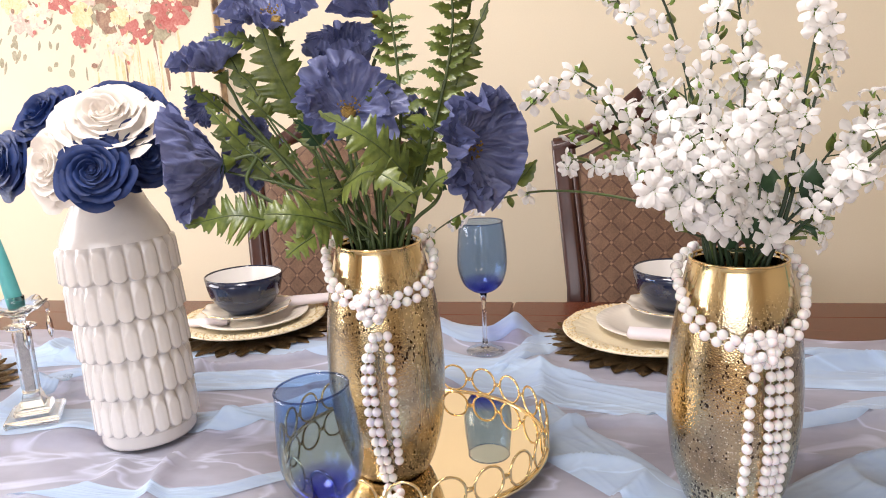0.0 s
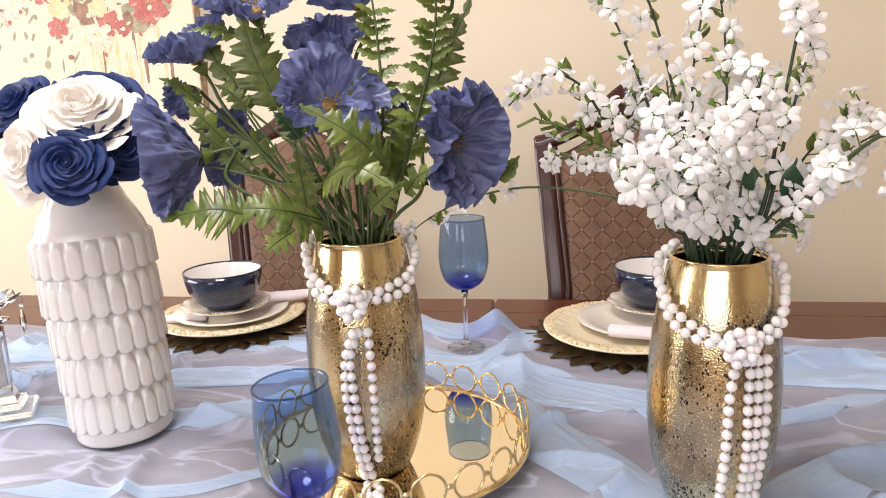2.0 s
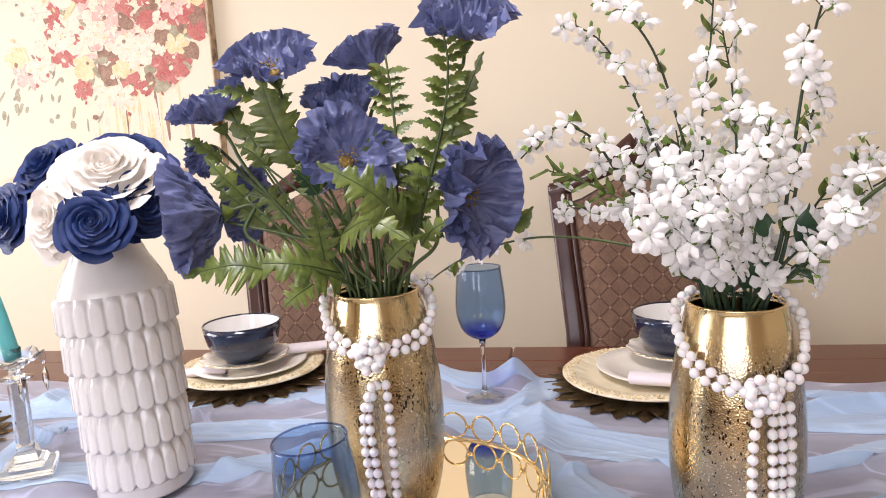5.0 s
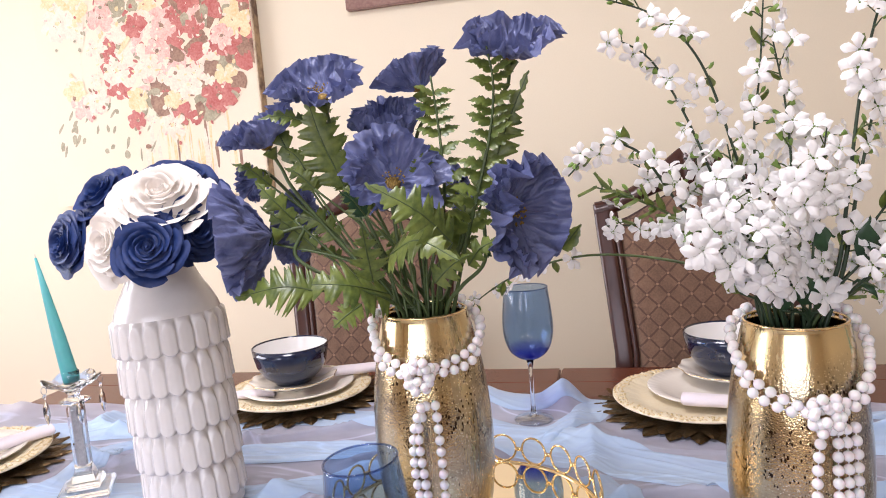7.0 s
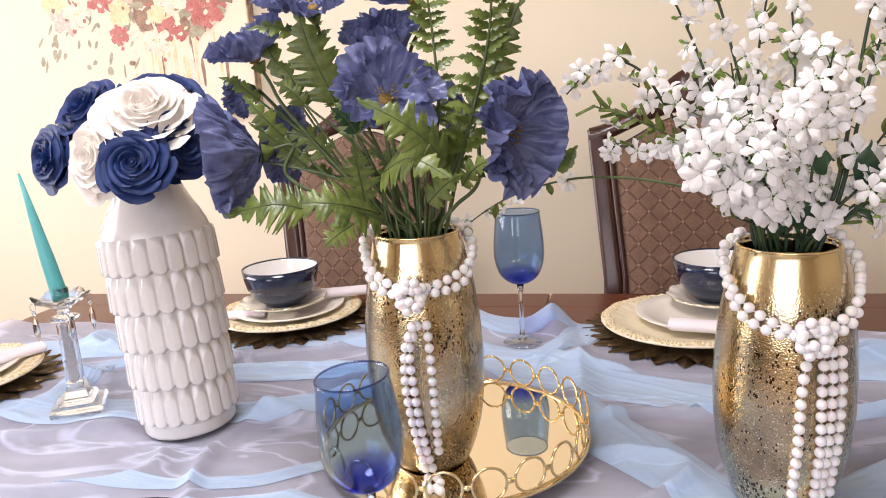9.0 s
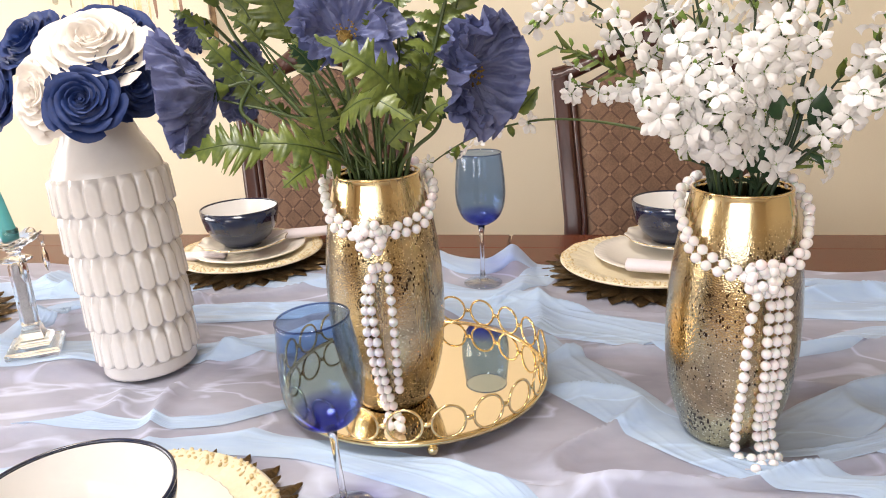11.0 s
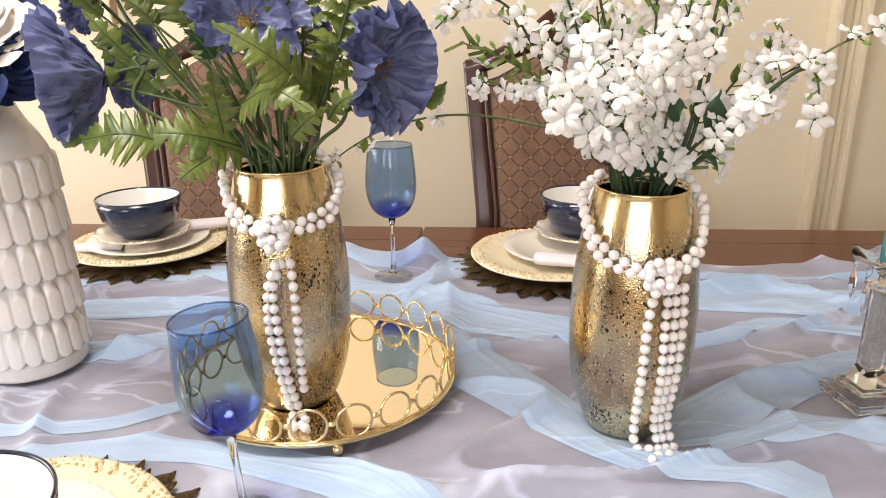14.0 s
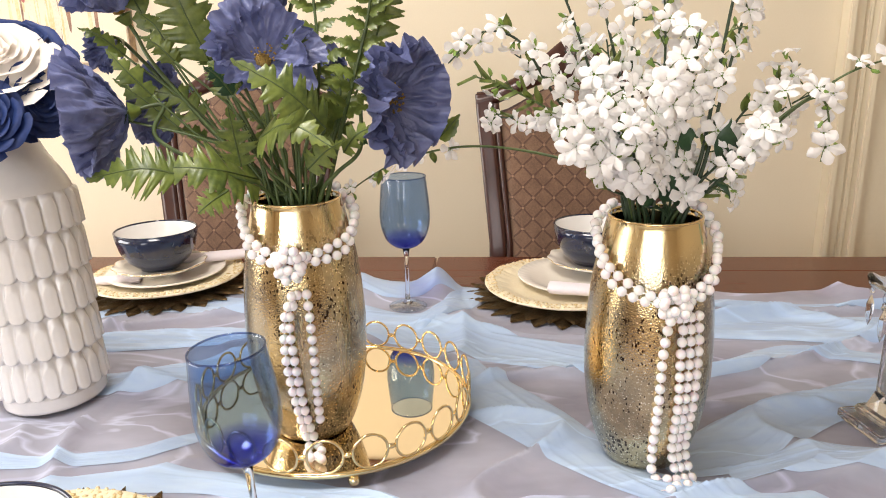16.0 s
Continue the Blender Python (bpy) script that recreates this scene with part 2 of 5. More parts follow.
M_WALL = mat("cream_wall_paint", (0.80, 0.71, 0.55), 0.7, col2=(0.775, 0.68, 0.52), scales=(1.2, 220), bump=0.06)
M_CEIL = mat("ceiling_paint", (0.84, 0.82, 0.78), 0.8, bump=0.05)
M_TRIM = mat("cream_trim_paint", (0.80, 0.715, 0.55), 0.3, col2=(0.775, 0.685, 0.52), bump=0.03)
M_FLOOR = wood("floor_wood", (0.32, 0.18, 0.09), (0.2, 0.1, 0.05))
M_TABLE = wood("cherry_tabletop", (0.150, 0.042, 0.020), (0.085, 0.023, 0.011), rough=0.24, coat=0.0)
M_TABLE.node_tree.nodes["Principled BSDF"].inputs["Specular IOR Level"].default_value = 0.28
M_DARKWOOD = wood("mahogany_chair_wood", (0.065, 0.019, 0.012), (0.030, 0.009, 0.007), stretch=(12, 12, 1.5), rough=0.30, coat=0.12)
M_FABRIC = lattice_fabric()
M_SHEER = sheer("sheer_grey_chiffon", (0.75, 0.80, 0.98), (0.46, 0.48, 0.64), 0.35, scales=(3.0, 9.0), stretch=(1.1, 2.2, 1.0), streak=0.95)
M_BLUE = sheer("sheer_blue_chiffon", (0.63, 0.79, 0.98), (0.53, 0.70, 0.96), 0.20, streak=0.8)
M_CERAMIC = mat("glazed_white_ceramic", (0.74, 0.71, 0.695), 0.22, col2=(0.70, 0.67, 0.655), bump=0.02, coat=0.3)
M_GOLDGLASS = mercury()
M_GOLD = mat("polished_gold_metal", (0.88, 0.71, 0.40), 0.12, 1.0, col2=(0.78, 0.60, 0.31), bump=0.02)
M_MIRROR = mat("gold_tinted_mirror", (0.93, 0.80, 0.58), 0.015, 1.0, col2=(0.92, 0.79, 0.57), bump=0)
M_BRONZE = mat("antique_gold_leaf", (0.20, 0.13, 0.06), 0.33, 0.85, col2=(0.045, 0.03, 0.015), scales=(30, 300), bump=0.5)
M_CREAMGOLD = mat("cream_gold_lacquer", (0.84, 0.755, 0.57), 0.35, 0.05, col2=(0.78, 0.67, 0.46), scales=(20, 240), bump=0.2)
M_RIMGOLD = mat("rubbed_gold_rim", (0.80, 0.66, 0.40), 0.3, 0.3, col2=(0.60, 0.44, 0.20), scales=(40, 300), bump=0.2)
M_CHINA = mat("ivory_china", (0.82, 0.775, 0.70), 0.15, col2=(0.80, 0.75, 0.67), bump=0.01, coat=0.4)
M_WHITECHINA = mat("white_glaze", (0.83, 0.81, 0.79), 0.12, col2=(0.81, 0.79, 0.77), bump=0.01, coat=0.4)
M_NAVY = mat("navy_glaze", (0.012, 0.020, 0.055), 0.12, col2=(0.008, 0.013, 0.035), bump=0.02, coat=0.5)
M_NAPKIN = mat("pale_napkin_cloth", (0.82, 0.73, 0.76), 0.75, col2=(0.76, 0.70, 0.74), scales=(20, 400), bump=0.3, sheen=0.3)
M_PEARL = mat("white_pearl", (0.86, 0.82, 0.82), 0.25, col2=(0.84, 0.79, 0.79), bump=0, coat=0.5, sub=0.15)
M_GLASS_BLUE = thin_glass("blue_wine_glass", (0.69, 0.785, 0.91), (0.14, 0.18, 0.80), 0.04, 0.22)
M_GLASS = thin_glass("clear_glass", (0.84, 0.86, 0.87), gloss=0.16)
M_CRYSTAL = mat("cut_crystal", (0.96, 0.98, 0.99), 0.02, col2=(0.95, 0.97, 0.98), bump=0, trans=1.0)
M_SPARKLE = mat("crushed_crystal_core", (0.90, 0.88, 0.90), 0.2, col2=(0.68, 0.66, 0.70), scales=(80, 320), bump=1.0, bump_size=0.006, coat=0.5)
M_CANDLE = mat("teal_candle_wax", (0.10, 0.42, 0.42), 0.4, col2=(0.085, 0.37, 0.38), bump=0.05, sub=0.2)
M_WICK = mat("cotton_wick", (0.7, 0.68, 0.6), 0.8)
M_POPPY = leaf_like("blue_silk_petal", (0.190, 0.215, 0.410), (0.095, 0.112, 0.240), 0.38, 0.22, scales=(30, 200))
for n in M_POPPY.node_tree.nodes:
    if n.bl_idname == "ShaderNodeBump":
        n.inputs["Strength"].default_value, n.inputs["Distance"].default_value = 0.60, 0.004
    if n.bl_idname == "ShaderNodeTexNoise" and n.inputs["Scale"].default_value > 100:
        n.inputs["Scale"].default_value, n.inputs["Detail"].default_value, n.inputs["Distortion"].default_value = 60.0, 3.0, 0.8
M_STAMEN = mat("ochre_stamen", (0.42, 0.26, 0.05), 0.7, col2=(0.10, 0.06, 0.02), scales=(60, 300), bump=0.8)
M_ROSE_BLUE = leaf_like("royal_blue_foam_petal", (0.016, 0.045, 0.19), (0.009, 0.024, 0.105), 0.6, 0.12)
M_ROSE_WHITE = leaf_like("ivory_foam_petal", (0.86, 0.81, 0.755), (0.83, 0.77, 0.71), 0.6, 0.25)
M_BLOSSOM = leaf_like("white_silk_blossom", (0.95, 0.93, 0.92), (0.92, 0.90, 0.90), 0.6, 0.38)
M_LEAF = leaf_like("green_plastic_leaf", (0.215, 0.265, 0.056), (0.064, 0.100, 0.027), 0.32, 0.28, scales=(18, 120))
M_LEAF_DARK = leaf_like("dark_green_leaf", (0.035, 0.085, 0.035), (0.018, 0.045, 0.022), 0.4, 0.15, scales=(18, 120))
M_STEM = mat("olive_green_stem", (0.085, 0.13, 0.035), 0.5, col2=(0.045, 0.065, 0.02), scales=(20, 90), bump=0.3)
M_STEM_DARK = mat("dark_green_stem", (0.03, 0.055, 0.025), 0.5, col2=(0.015, 0.03, 0.012), scales=(20, 90), bump=0.3)
M_BUD = mat("lime_green_bud", (0.22, 0.33, 0.06), 0.5, col2=(0.12, 0.22, 0.04), scales=(40, 120))
M_CANVAS = mat("painted_canvas", (0.84, 0.76, 0.62), 0.7, col2=(0.79, 0.66, 0.47), scales=(2.2, 300), var=1.0, bump=0.35)
M_CANVAS_SIDE = mat("dark_painted_canvas_edge", (0.16, 0.10, 0.07), 0.7, col2=(0.50, 0.36, 0.22), scales=(9, 40), var=0.3)
PAINTS = [mat(n, c, 0.6, col2=d, scales=(34, 150), var=0.55, bump=0.5) for n, c, d in (
    ("coral_red_paint", (0.42, 0.08, 0.07), (0.60, 0.24, 0.20)), ("pink_paint", (0.84, 0.66, 0.56), (0.66, 0.32, 0.27)),
    ("cream_paint", (0.86, 0.79, 0.64), (0.78, 0.58, 0.46)), ("yellow_paint", (0.84, 0.74, 0.50), (0.70, 0.50, 0.22)),
    ("umber_paint", (0.42, 0.26, 0.17), (0.20, 0.10, 0.07)), ("grey_green_paint", (0.50, 0.44, 0.30), (0.26, 0.23, 0.15)))]
M_FRAME = mat("brown_carved_frame", (0.22, 0.11, 0.09), 0.5, col2=(0.32, 0.19, 0.15), scales=(30, 120), bump=0.6)


# ---- building helpers ----
def part(name, bm, material, parent=None, label="", smooth=True, at=None):
    me = bpy.data.meshes.new(name)
    bm.normal_update()
    bm.to_mesh(me)
    bm.free()
    if smooth:
        for p in me.polygons:
            p.use_smooth = True
    me.materials.append(material)
    return piece(name, me, parent, label, at)


def piece(name, me, parent=None, label="", at=None):
    ob = new(name, me)
    ob.parent = parent
    if at is not None:
        ob.matrix_local = at
    if label:
        ob["label"] = label
    return ob


def thing(name, x, y, z, label, category, group="", turn=0.0, kind=""):
    ob = new(name)
    ob.empty_display_size = 0.02
    ob.matrix_world = pose(x, y, z, 0, 0, turn)
    return tagged(ob, label, category, group, kind)


def box(x0, y0, z0, x1, y1, z1, bevel=0.0, bm=None):
    bm = bm or bmesh.new()
    made = bmesh.ops.create_cube(bm, size=1, matrix=Matrix.LocRotScale(((x0 + x1) / 2, (y0 + y1) / 2, (z0 + z1) / 2), None, (x1 - x0, y1 - y0, z1 - z0)))
    if bevel:
        edges = {e for v in made["verts"] for e in v.link_edges}
        bmesh.ops.bevel(bm, geom=list(edges), offset=bevel, segments=2, affect="EDGES")
    return bm


def revolve(profile, n=48, wave=None, bm=None, caps=True):
    """A turned shape from (radius, height) pairs; wave(angle, i, r, h) may change each ring."""
    bm = bm or bmesh.new()
    rings = []
    for i, (r, h) in enumerate(profile):
        ring = []
        for k in range(n):
            a = 2 * math.pi * k / n
            rr, hh = wave(a, i, r, h) if wave else (r, h)
            ring.append(bm.verts.new((rr * math.cos(a), rr * math.sin(a), hh)))
        rings.append(ring)
    for a, b in zip(rings, rings[1:]):
        for k in range(n):
            bm.faces.new((a[k], a[(k + 1) % n], b[(k + 1) % n], b[k]))
    for ring, flip in ((rings[0], True), (rings[-1], False)) if caps else ():
        bm.faces.new(ring[::-1] if flip else ring)
    return bm


def smooth_path(points, per=8):
    """Catmull-Rom through the points."""
    p = [Vector(q) for q in points]
    p = [p[0] * 2 - p[1], *p, p[-1] * 2 - p[-2]]
    out = []
    for i in range(1, len(p) - 2):
        a, b, c, d = p[i - 1:i + 3]
        for k in range(per):
            t = k / per
            out.append(0.5 * (2 * b + (c - a) * t + (2 * a - 5 * b + 4 * c - d) * t * t + (3 * b - a - 3 * c + d) * t ** 3))
    out.append(p[-2])
    return out


def tube(path, r0, r1=None, n=7, bm=None, closed=False):
    bm = bm or bmesh.new()
    r1 = r0 if r1 is None else r1
    m, rings, side = len(path), [], Vector((0.31, 0.17, 0.93))
    for i, q in enumerate(path):
        a, b = (path[i - 1], path[(i + 1) % m]) if closed else (path[max(i - 1, 0)], path[min(i + 1, m - 1)])
        t = (b - a).normalized()
        u = t.cross(side)
        u = u.normalized() if u.length > 1e-4 else t.orthogonal().normalized()
        side = u.cross(t).normalized() if not closed else side
        w = t.cross(u)
        r = r0 + (r1 - r0) * i / max(m - 1, 1)
        rings.append([bm.verts.new(q + r * (math.cos(2 * math.pi * k / n) * u + math.sin(2 * math.pi * k / n) * w)) for k in range(n)])
    pairs = list(zip(rings, rings[1:])) + ([(rings[-1], rings[0])] if closed else [])
    for a, b in pairs:
        for k in range(n):
            bm.faces.new((a[k], b[k], b[(k + 1) % n], a[(k + 1) % n]))
    if not closed:
        bm.faces.new(rings[0]), bm.faces.new(rings[-1][::-1])
    return bm


def sheet(nu, nv, f, bm=None):
    bm = bm or bmesh.new()
    g = [[bm.verts.new(f(i / nu, j / nv)) for j in range(nv + 1)] for i in range(nu + 1)]
    for i in range(nu):
        for j in range(nv):
            bm.faces.new((g[i][j], g[i + 1][j], g[i + 1][j + 1], g[i][j + 1]))
    return bm


def facing(centre, way, spin=0.0):
    return Matrix.Translation(centre) @ Vector(way).to_track_quat("Z", "Y").to_matrix().to_4x4() @ pose(0, 0, 0, 0, 0, spin)


def aim(right, up, near):
    """A direction as seen from the seat side of the table."""
    return Vector((0.95, 0.28, 0)) * right + Vector((0, 0, 1)) * up + Vector((0.28, -0.95, 0.1)) * near


# ---- room ----
WALL_Y = 2.35


def slab(name, bm, material, label):
    return tagged(part(name, bm, material, None, smooth=False), label, "structure", kind="structure")


def wall_with_opening(name, fixed, thick, a0, a1, o0, o1, oz0, oz1, along):
    bm = bmesh.new()
    for p0, p1, z0, z1 in ((a0, o0, 0, 2.7), (o1, a1, 0, 2.7), (o0, o1, 0, oz0), (o0, o1, oz1, 2.7)):
        if along == "y":
            box(fixed, p0, z0, fixed + thick, p1, z1, bm=bm)
        else:
            box(p0, fixed, z0, p1, fixed + thick, z1, bm=bm)
    return slab(name, bm, M_WALL, "smooth cream painted wall with a window opening")


slab("floor", box(-3.35, -2.75, -0.1, 3.35, 2.5, 0), M_FLOOR, "brown wooden plank floor")
slab("ceiling", box(-3.35, -2.75, 2.7, 3.35, 2.5, 2.8), M_CEIL, "plain off-white ceiling")
slab("wall_north", box(-3.2, WALL_Y, 0, 3.2, WALL_Y + 0.15, 2.7), M_WALL, "smooth warm cream painted wall")
slab("wall_east", box(3.2, -2.75, 0, 3.35, 2.5, 2.7), M_WALL, "smooth warm cream painted wall")
wall_with_opening("wall_west", -3.35, 0.15, -2.75, 2.5, -0.3, 1.7, 0.85, 2.35, "y")
wall_with_opening("wall_south", -2.75, 0.15, -3.2, 3.2, -2.0, 0.8, 0.85, 2.4, "x")

# door casing on the north wall
casing = thing("trim", 1.116, WALL_Y, 0, "cream painted moulded door casing on the wall", "trim", kind="structure")
for x0, x1, d in ((0.0, 0.020, 0.060), (0.020, 0.060, 0.022), (0.060, 0.074, 0.040), (0.074, 0.094, 0.075)):
    part("moulding", box(x0, -d, 0.0, x1, 0.0, 2.2, 0.004), M_TRIM, casing, smooth=False)
part("door_panel", box(0.096, -0.012, 0.0, 0.95, 0.0, 2.15, 0.003), M_TRIM, casing, smooth=False)

# ---- table ----
TOP = 0.75
table = thing("dining_table", 0.2, 1.02, 0, "polished dark cherry wood dining table with banded edge", "table")
for x0, x1, y0, y1 in ((-1.5, -0.234, -0.57, 0.57), (-0.231, 1.5, -0.57, 0.57)):
    part("tabletop", box(x0, y0, TOP - 0.035, x1, y1, TOP, 0.0015), M_TABLE, table, smooth=False)
for x0, x1 in ((-1.5, -0.234), (-0.231, 1.5)):
    for y0, y1 in ((-0.68, -0.572), (0.572, 0.68)):
        part("edge_band", box(x0, y0, TOP - 0.035, x1, y1, TOP - 0.001, 0.003), M_TABLE, table, smooth=False)
for sy in (-1, 1):
    part("apron", box(-1.35, sy * 0.55 - 0.012, TOP - 0.13, 1.35, sy * 0.55 + 0.012, TOP - 0.036, 0.002), M_DARKWOOD, table, smooth=False)
for sx in (-1, 1):
    part("apron", box(sx * 1.36 - 0.012, -0.53, TOP - 0.13, sx * 1.36 + 0.012, 0.53, TOP - 0.036, 0.002), M_DARKWOOD, table, smooth=False)
    for sy in (-1, 1):
        leg = revolve([(0.028, 0), (0.03, 0.03), (0.022, 0.08), (0.03, 0.3), (0.045, 0.5), (0.03, 0.56), (0.05, 0.6), (0.05, TOP - 0.04)], 20)
        part("leg", leg, M_DARKWOOD, table, at=pose(sx * 1.33, sy * 0.52, 0))


# ---- chairs ----
def dining_chair(x, y, label):
    ch = thing("dining_chair", x, y, 0, label, "chair", "chairs at the far side of the table")

    def lean(z):
        return 0.10 + max(0, z - 0.45) * 0.22

    def half(z):
        return 0.215 + max(0.0, min(z, 1.1) - 0.74) * 0.10

    for s in (-1, 1):
        def stile(u, v, s=s):
            z = 0.0 + 1.11 * u
            a = 2 * math.pi * v
            cx = s * (half(z) - 0.022)
            return Vector((cx + 0.022 * max(-1, min(1, 1.35 * math.cos(a))), lean(z) + 0.02 * max(-1, min(1, 1.35 * math.sin(a))), z))
        part("back_post", sheet(24, 16, stile), M_DARKWOOD, ch)

        def bead(u, v, s=s):
            z = 0.55 + 0.54 * u
            a = 2 * math.pi * v
            return Vector((s * (half(z) - 0.052) + 0.008 * math.cos(a), lean(z) - 0.012 + 0.010 * math.sin(a), z))
        part("moulding", sheet(20, 8, bead), M_DARKWOOD, ch)
        part("leg", box(s * 0.20 - 0.02, -0.34, 0, s * 0.20 + 0.02, -0.30, 0.42, 0.004), M_DARKWOOD, ch, smooth=False)

    def arch(q):
        return 1.075 + 0.075 * math.cos(q * math.pi / 2) ** 1.5

    def cushion(u, v):
        q = 2 * u - 1
        z0, z1 = 0.56, arch(q) - 0.012
        z = z0 + (z1 - z0) * v
        puff = 0.03 * (1 - abs(q) ** 6) ** 0.5 * (1 - abs(2 * v - 1) ** 8) ** 0.5
        return Vector((q * (half(z) - 0.056), lean(z) - 0.004 - puff, z))
    part("back_cushion", sheet(28, 28, cushion), M_FABRIC, ch, "brown upholstery woven with a diamond lattice")

    def backside(u, v):
        q = 2 * u - 1
        z = 0.56 + (arch(q) - 0.57) * v
        return Vector((q * (half(z) - 0.05), lean(z) + 0.008, z))
    part("back_panel", sheet(12, 12, backside), M_DARKWOOD, ch)

    def crest(u, v):
        q = 2 * u - 1
        a = 2 * math.pi * v
        h = 0.022 + 0.030 * math.exp(-(q / 0.33) ** 2)
        z = arch(q) + h * 0.9 + h * math.cos(a)
        flute = 0.004 * math.cos(34 * q) * math.exp(-(q / 0.45) ** 2)
        return Vector((q * (half(1.1) - 0.004), lean(z) + (0.021 + flute) * math.sin(a), z))
    part("crest_rail", sheet(90, 14, crest), M_DARKWOOD, ch, "carved and fluted dark crest rail")
    part("bottom_rail", box(-0.18, lean(0.54) - 0.015, 0.51, 0.18, lean(0.54) + 0.015, 0.56, 0.004), M_DARKWOOD, ch, smooth=False)
    part("seat_frame", box(-0.225, -0.35, 0.40, 0.225, 0.115, 0.455, 0.006), M_DARKWOOD, ch, smooth=False)

    def pad(u, v):
        q, w = 2 * u - 1, 2 * v - 1
        return Vector((0.218 * q, -0.12 + 0.215 * w, 0.456 + 0.05 * (1 - q ** 8) ** 0.5 * (1 - w ** 8) ** 0.5))
    part("seat", sheet(16, 16, pad), M_FABRIC, ch)
    return ch


dining_chair(-0.553, 1.70, "tall dark mahogany dining chair with tan lattice upholstery")
dining_chair(0.305, 1.70, "tall dark mahogany dining chair with brown lattice upholstery")

# ---- pictures on the wall ----
PB = Vector((-1.89, 2.31, 1.208))
PR = Vector((-1.034, 2.31, 1.2))
pw, ph, px, pz = PR.x - PB.x, 1.12, PB.x, 1.205
art = thing("floral_painting", px, WALL_Y, pz, "large floral canvas painting of coral and cream blossoms", "painting")
part("canvas", box(0, -0.040, 0, pw, -0.002, ph, 0.002), M_CANVAS, art, smooth=False)
part("canvas_edge", box(pw + 0.0005, -0.0395, 0, pw + 0.004, -0.002, ph), M_CANVAS_SIDE, art, smooth=False)


def dab(bm, x, z, rx, rz, turn, depth, rng, n=9):
    c, s = math.cos(turn), math.sin(turn)
    ring = []
    for k in range(n):
        a = 2 * math.pi * k / n
        r = 0.75 + 0.4 * rng.random()
        u, v = rx * r * math.cos(a), rz * r * math.sin(a)
        ring.append(bm.verts.new((min(max(x + c * u - s * v, 0.004), pw - 0.004), -0.0402 - depth, min(max(z + s * u + c * v, 0.004), ph - 0.004))))
    top = bm.verts.new((min(max(x, 0.004), pw - 0.004), -0.0403 - depth, min(max(z, 0.004), ph - 0.004)))
    for k in range(n):
        bm.faces.new((ring[k], ring[(k + 1) % n], top))


rng = random.Random(5)
layers = [bmesh.new() for _ in PAINTS]
# strokes of the tall glass vase
for k in range(40):
    x = pw * (0.46 + 0.46 * rng.random())
    dab(layers[rng.choice((2, 2, 3, 3, 3, 4))], x, 0.04 + 0.30 * rng.random(), 0.003 + 0.007 * rng.random(), 0.05 + 0.10 * rng.random(), 0.04 * (rng.random() - 0.5), 0.000004 * k, rng)
# dark ground of leaves behind the bunch
for k in range(420):
    a, r = rng.random() * 6.28, rng.random() ** 0.5
    x, z = pw * (0.70 + 0.36 * r * math.cos(a)), 0.70 + 0.44 * r * math.sin(a)
    tone = rng.choice((4, 4, 4, 5, 0)) if x > 0.55 * pw else rng.choice((3, 2, 5, 1, 2))
    dab(layers[tone], x, z, 0.014 + 0.034 * rng.random(), 0.010 + 0.024 * rng.random(), a * 2, 0.0003 + 0.000003 * k, rng)
# blossoms
for k in range(150):
    a, r = rng.random() * 6.28, rng.random() ** 0.55
    x, z = pw * (0.52 + 0.46 * r * math.cos(a)), 0.67 + 0.44 * r * math.sin(a)
    size = 0.020 + 0.052 * rng.random() ** 1.4
    tone = rng.choice((0, 0, 0, 1, 2, 2, 2, 3)) if x > 0.33 * pw else rng.choice((1, 2, 2, 2, 3))
    d, spin = 0.0010 + 0.000005 * k, rng.random() * 6
    squash = 0.6 + 0.4 * rng.random()
    for j in range(6):
        b = spin + j * 1.05 + 0.4 * rng.random()
        px_, pz_ = x + size * 0.58 * math.cos(b), z + size * 0.58 * squash * math.sin(b)
        dab(layers[tone], px_, pz_, size * (0.40 + 0.25 * rng.random()), size * (0.30 + 0.20 * rng.random()), b, d, rng, 8)
        dab(layers[(1, 2, 1, 2)[tone] if j % 2 else (0, 1, 3, 3)[tone]], px_ + 0.2 * size * math.cos(b + 1), pz_ + 0.2 * size * math.sin(b + 1), size * 0.26, size * 0.10, b + 0.6, d + 0.000002, rng, 7)
    dab(layers[4 if tone < 2 else 3], x, z, size * 0.18, size * 0.15, 0, d + 0.000003, rng, 7)
    if tone < 3 and size > 0.03:
        for j in range(5):
            b = rng.random() * 6.28
            dab(layers[3 if j % 2 else 4], x + size * 0.24 * math.cos(b), z + size * 0.2 * math.sin(b), size * 0.05, size * 0.05, 0, d + 0.000004, rng, 5)
# flecks of paint over and beside the bunch
for k in range(170):
    a, r = rng.random() * 6.28, rng.random() ** 0.5
    dab(layers[rng.choice((0, 2, 2, 4, 5, 3))], pw * (0.54 + 0.46 * r * math.cos(a)), 0.62 + 0.45 * r * math.sin(a), 0.003 + 0.006 * rng.random(), 0.004 + 0.008 * rng.random(), a, 0.0024 + 0.000002 * k, rng, 6)
for k in range(34):
    x, z = pw * (0.03 + 0.55 * rng.random()), 0.16 + 0.22 * rng.random()
    dab(layers[5], x, z, 0.004 + 0.008 * rng.random(), 0.010 + 0.016 * rng.random(), 1.2 * (rng.random() - 0.7), 0.0002, rng, 7)
for bm, m in zip(layers, PAINTS):
    tagged(part("paint_layer", bm, m, art), kind="stuff")

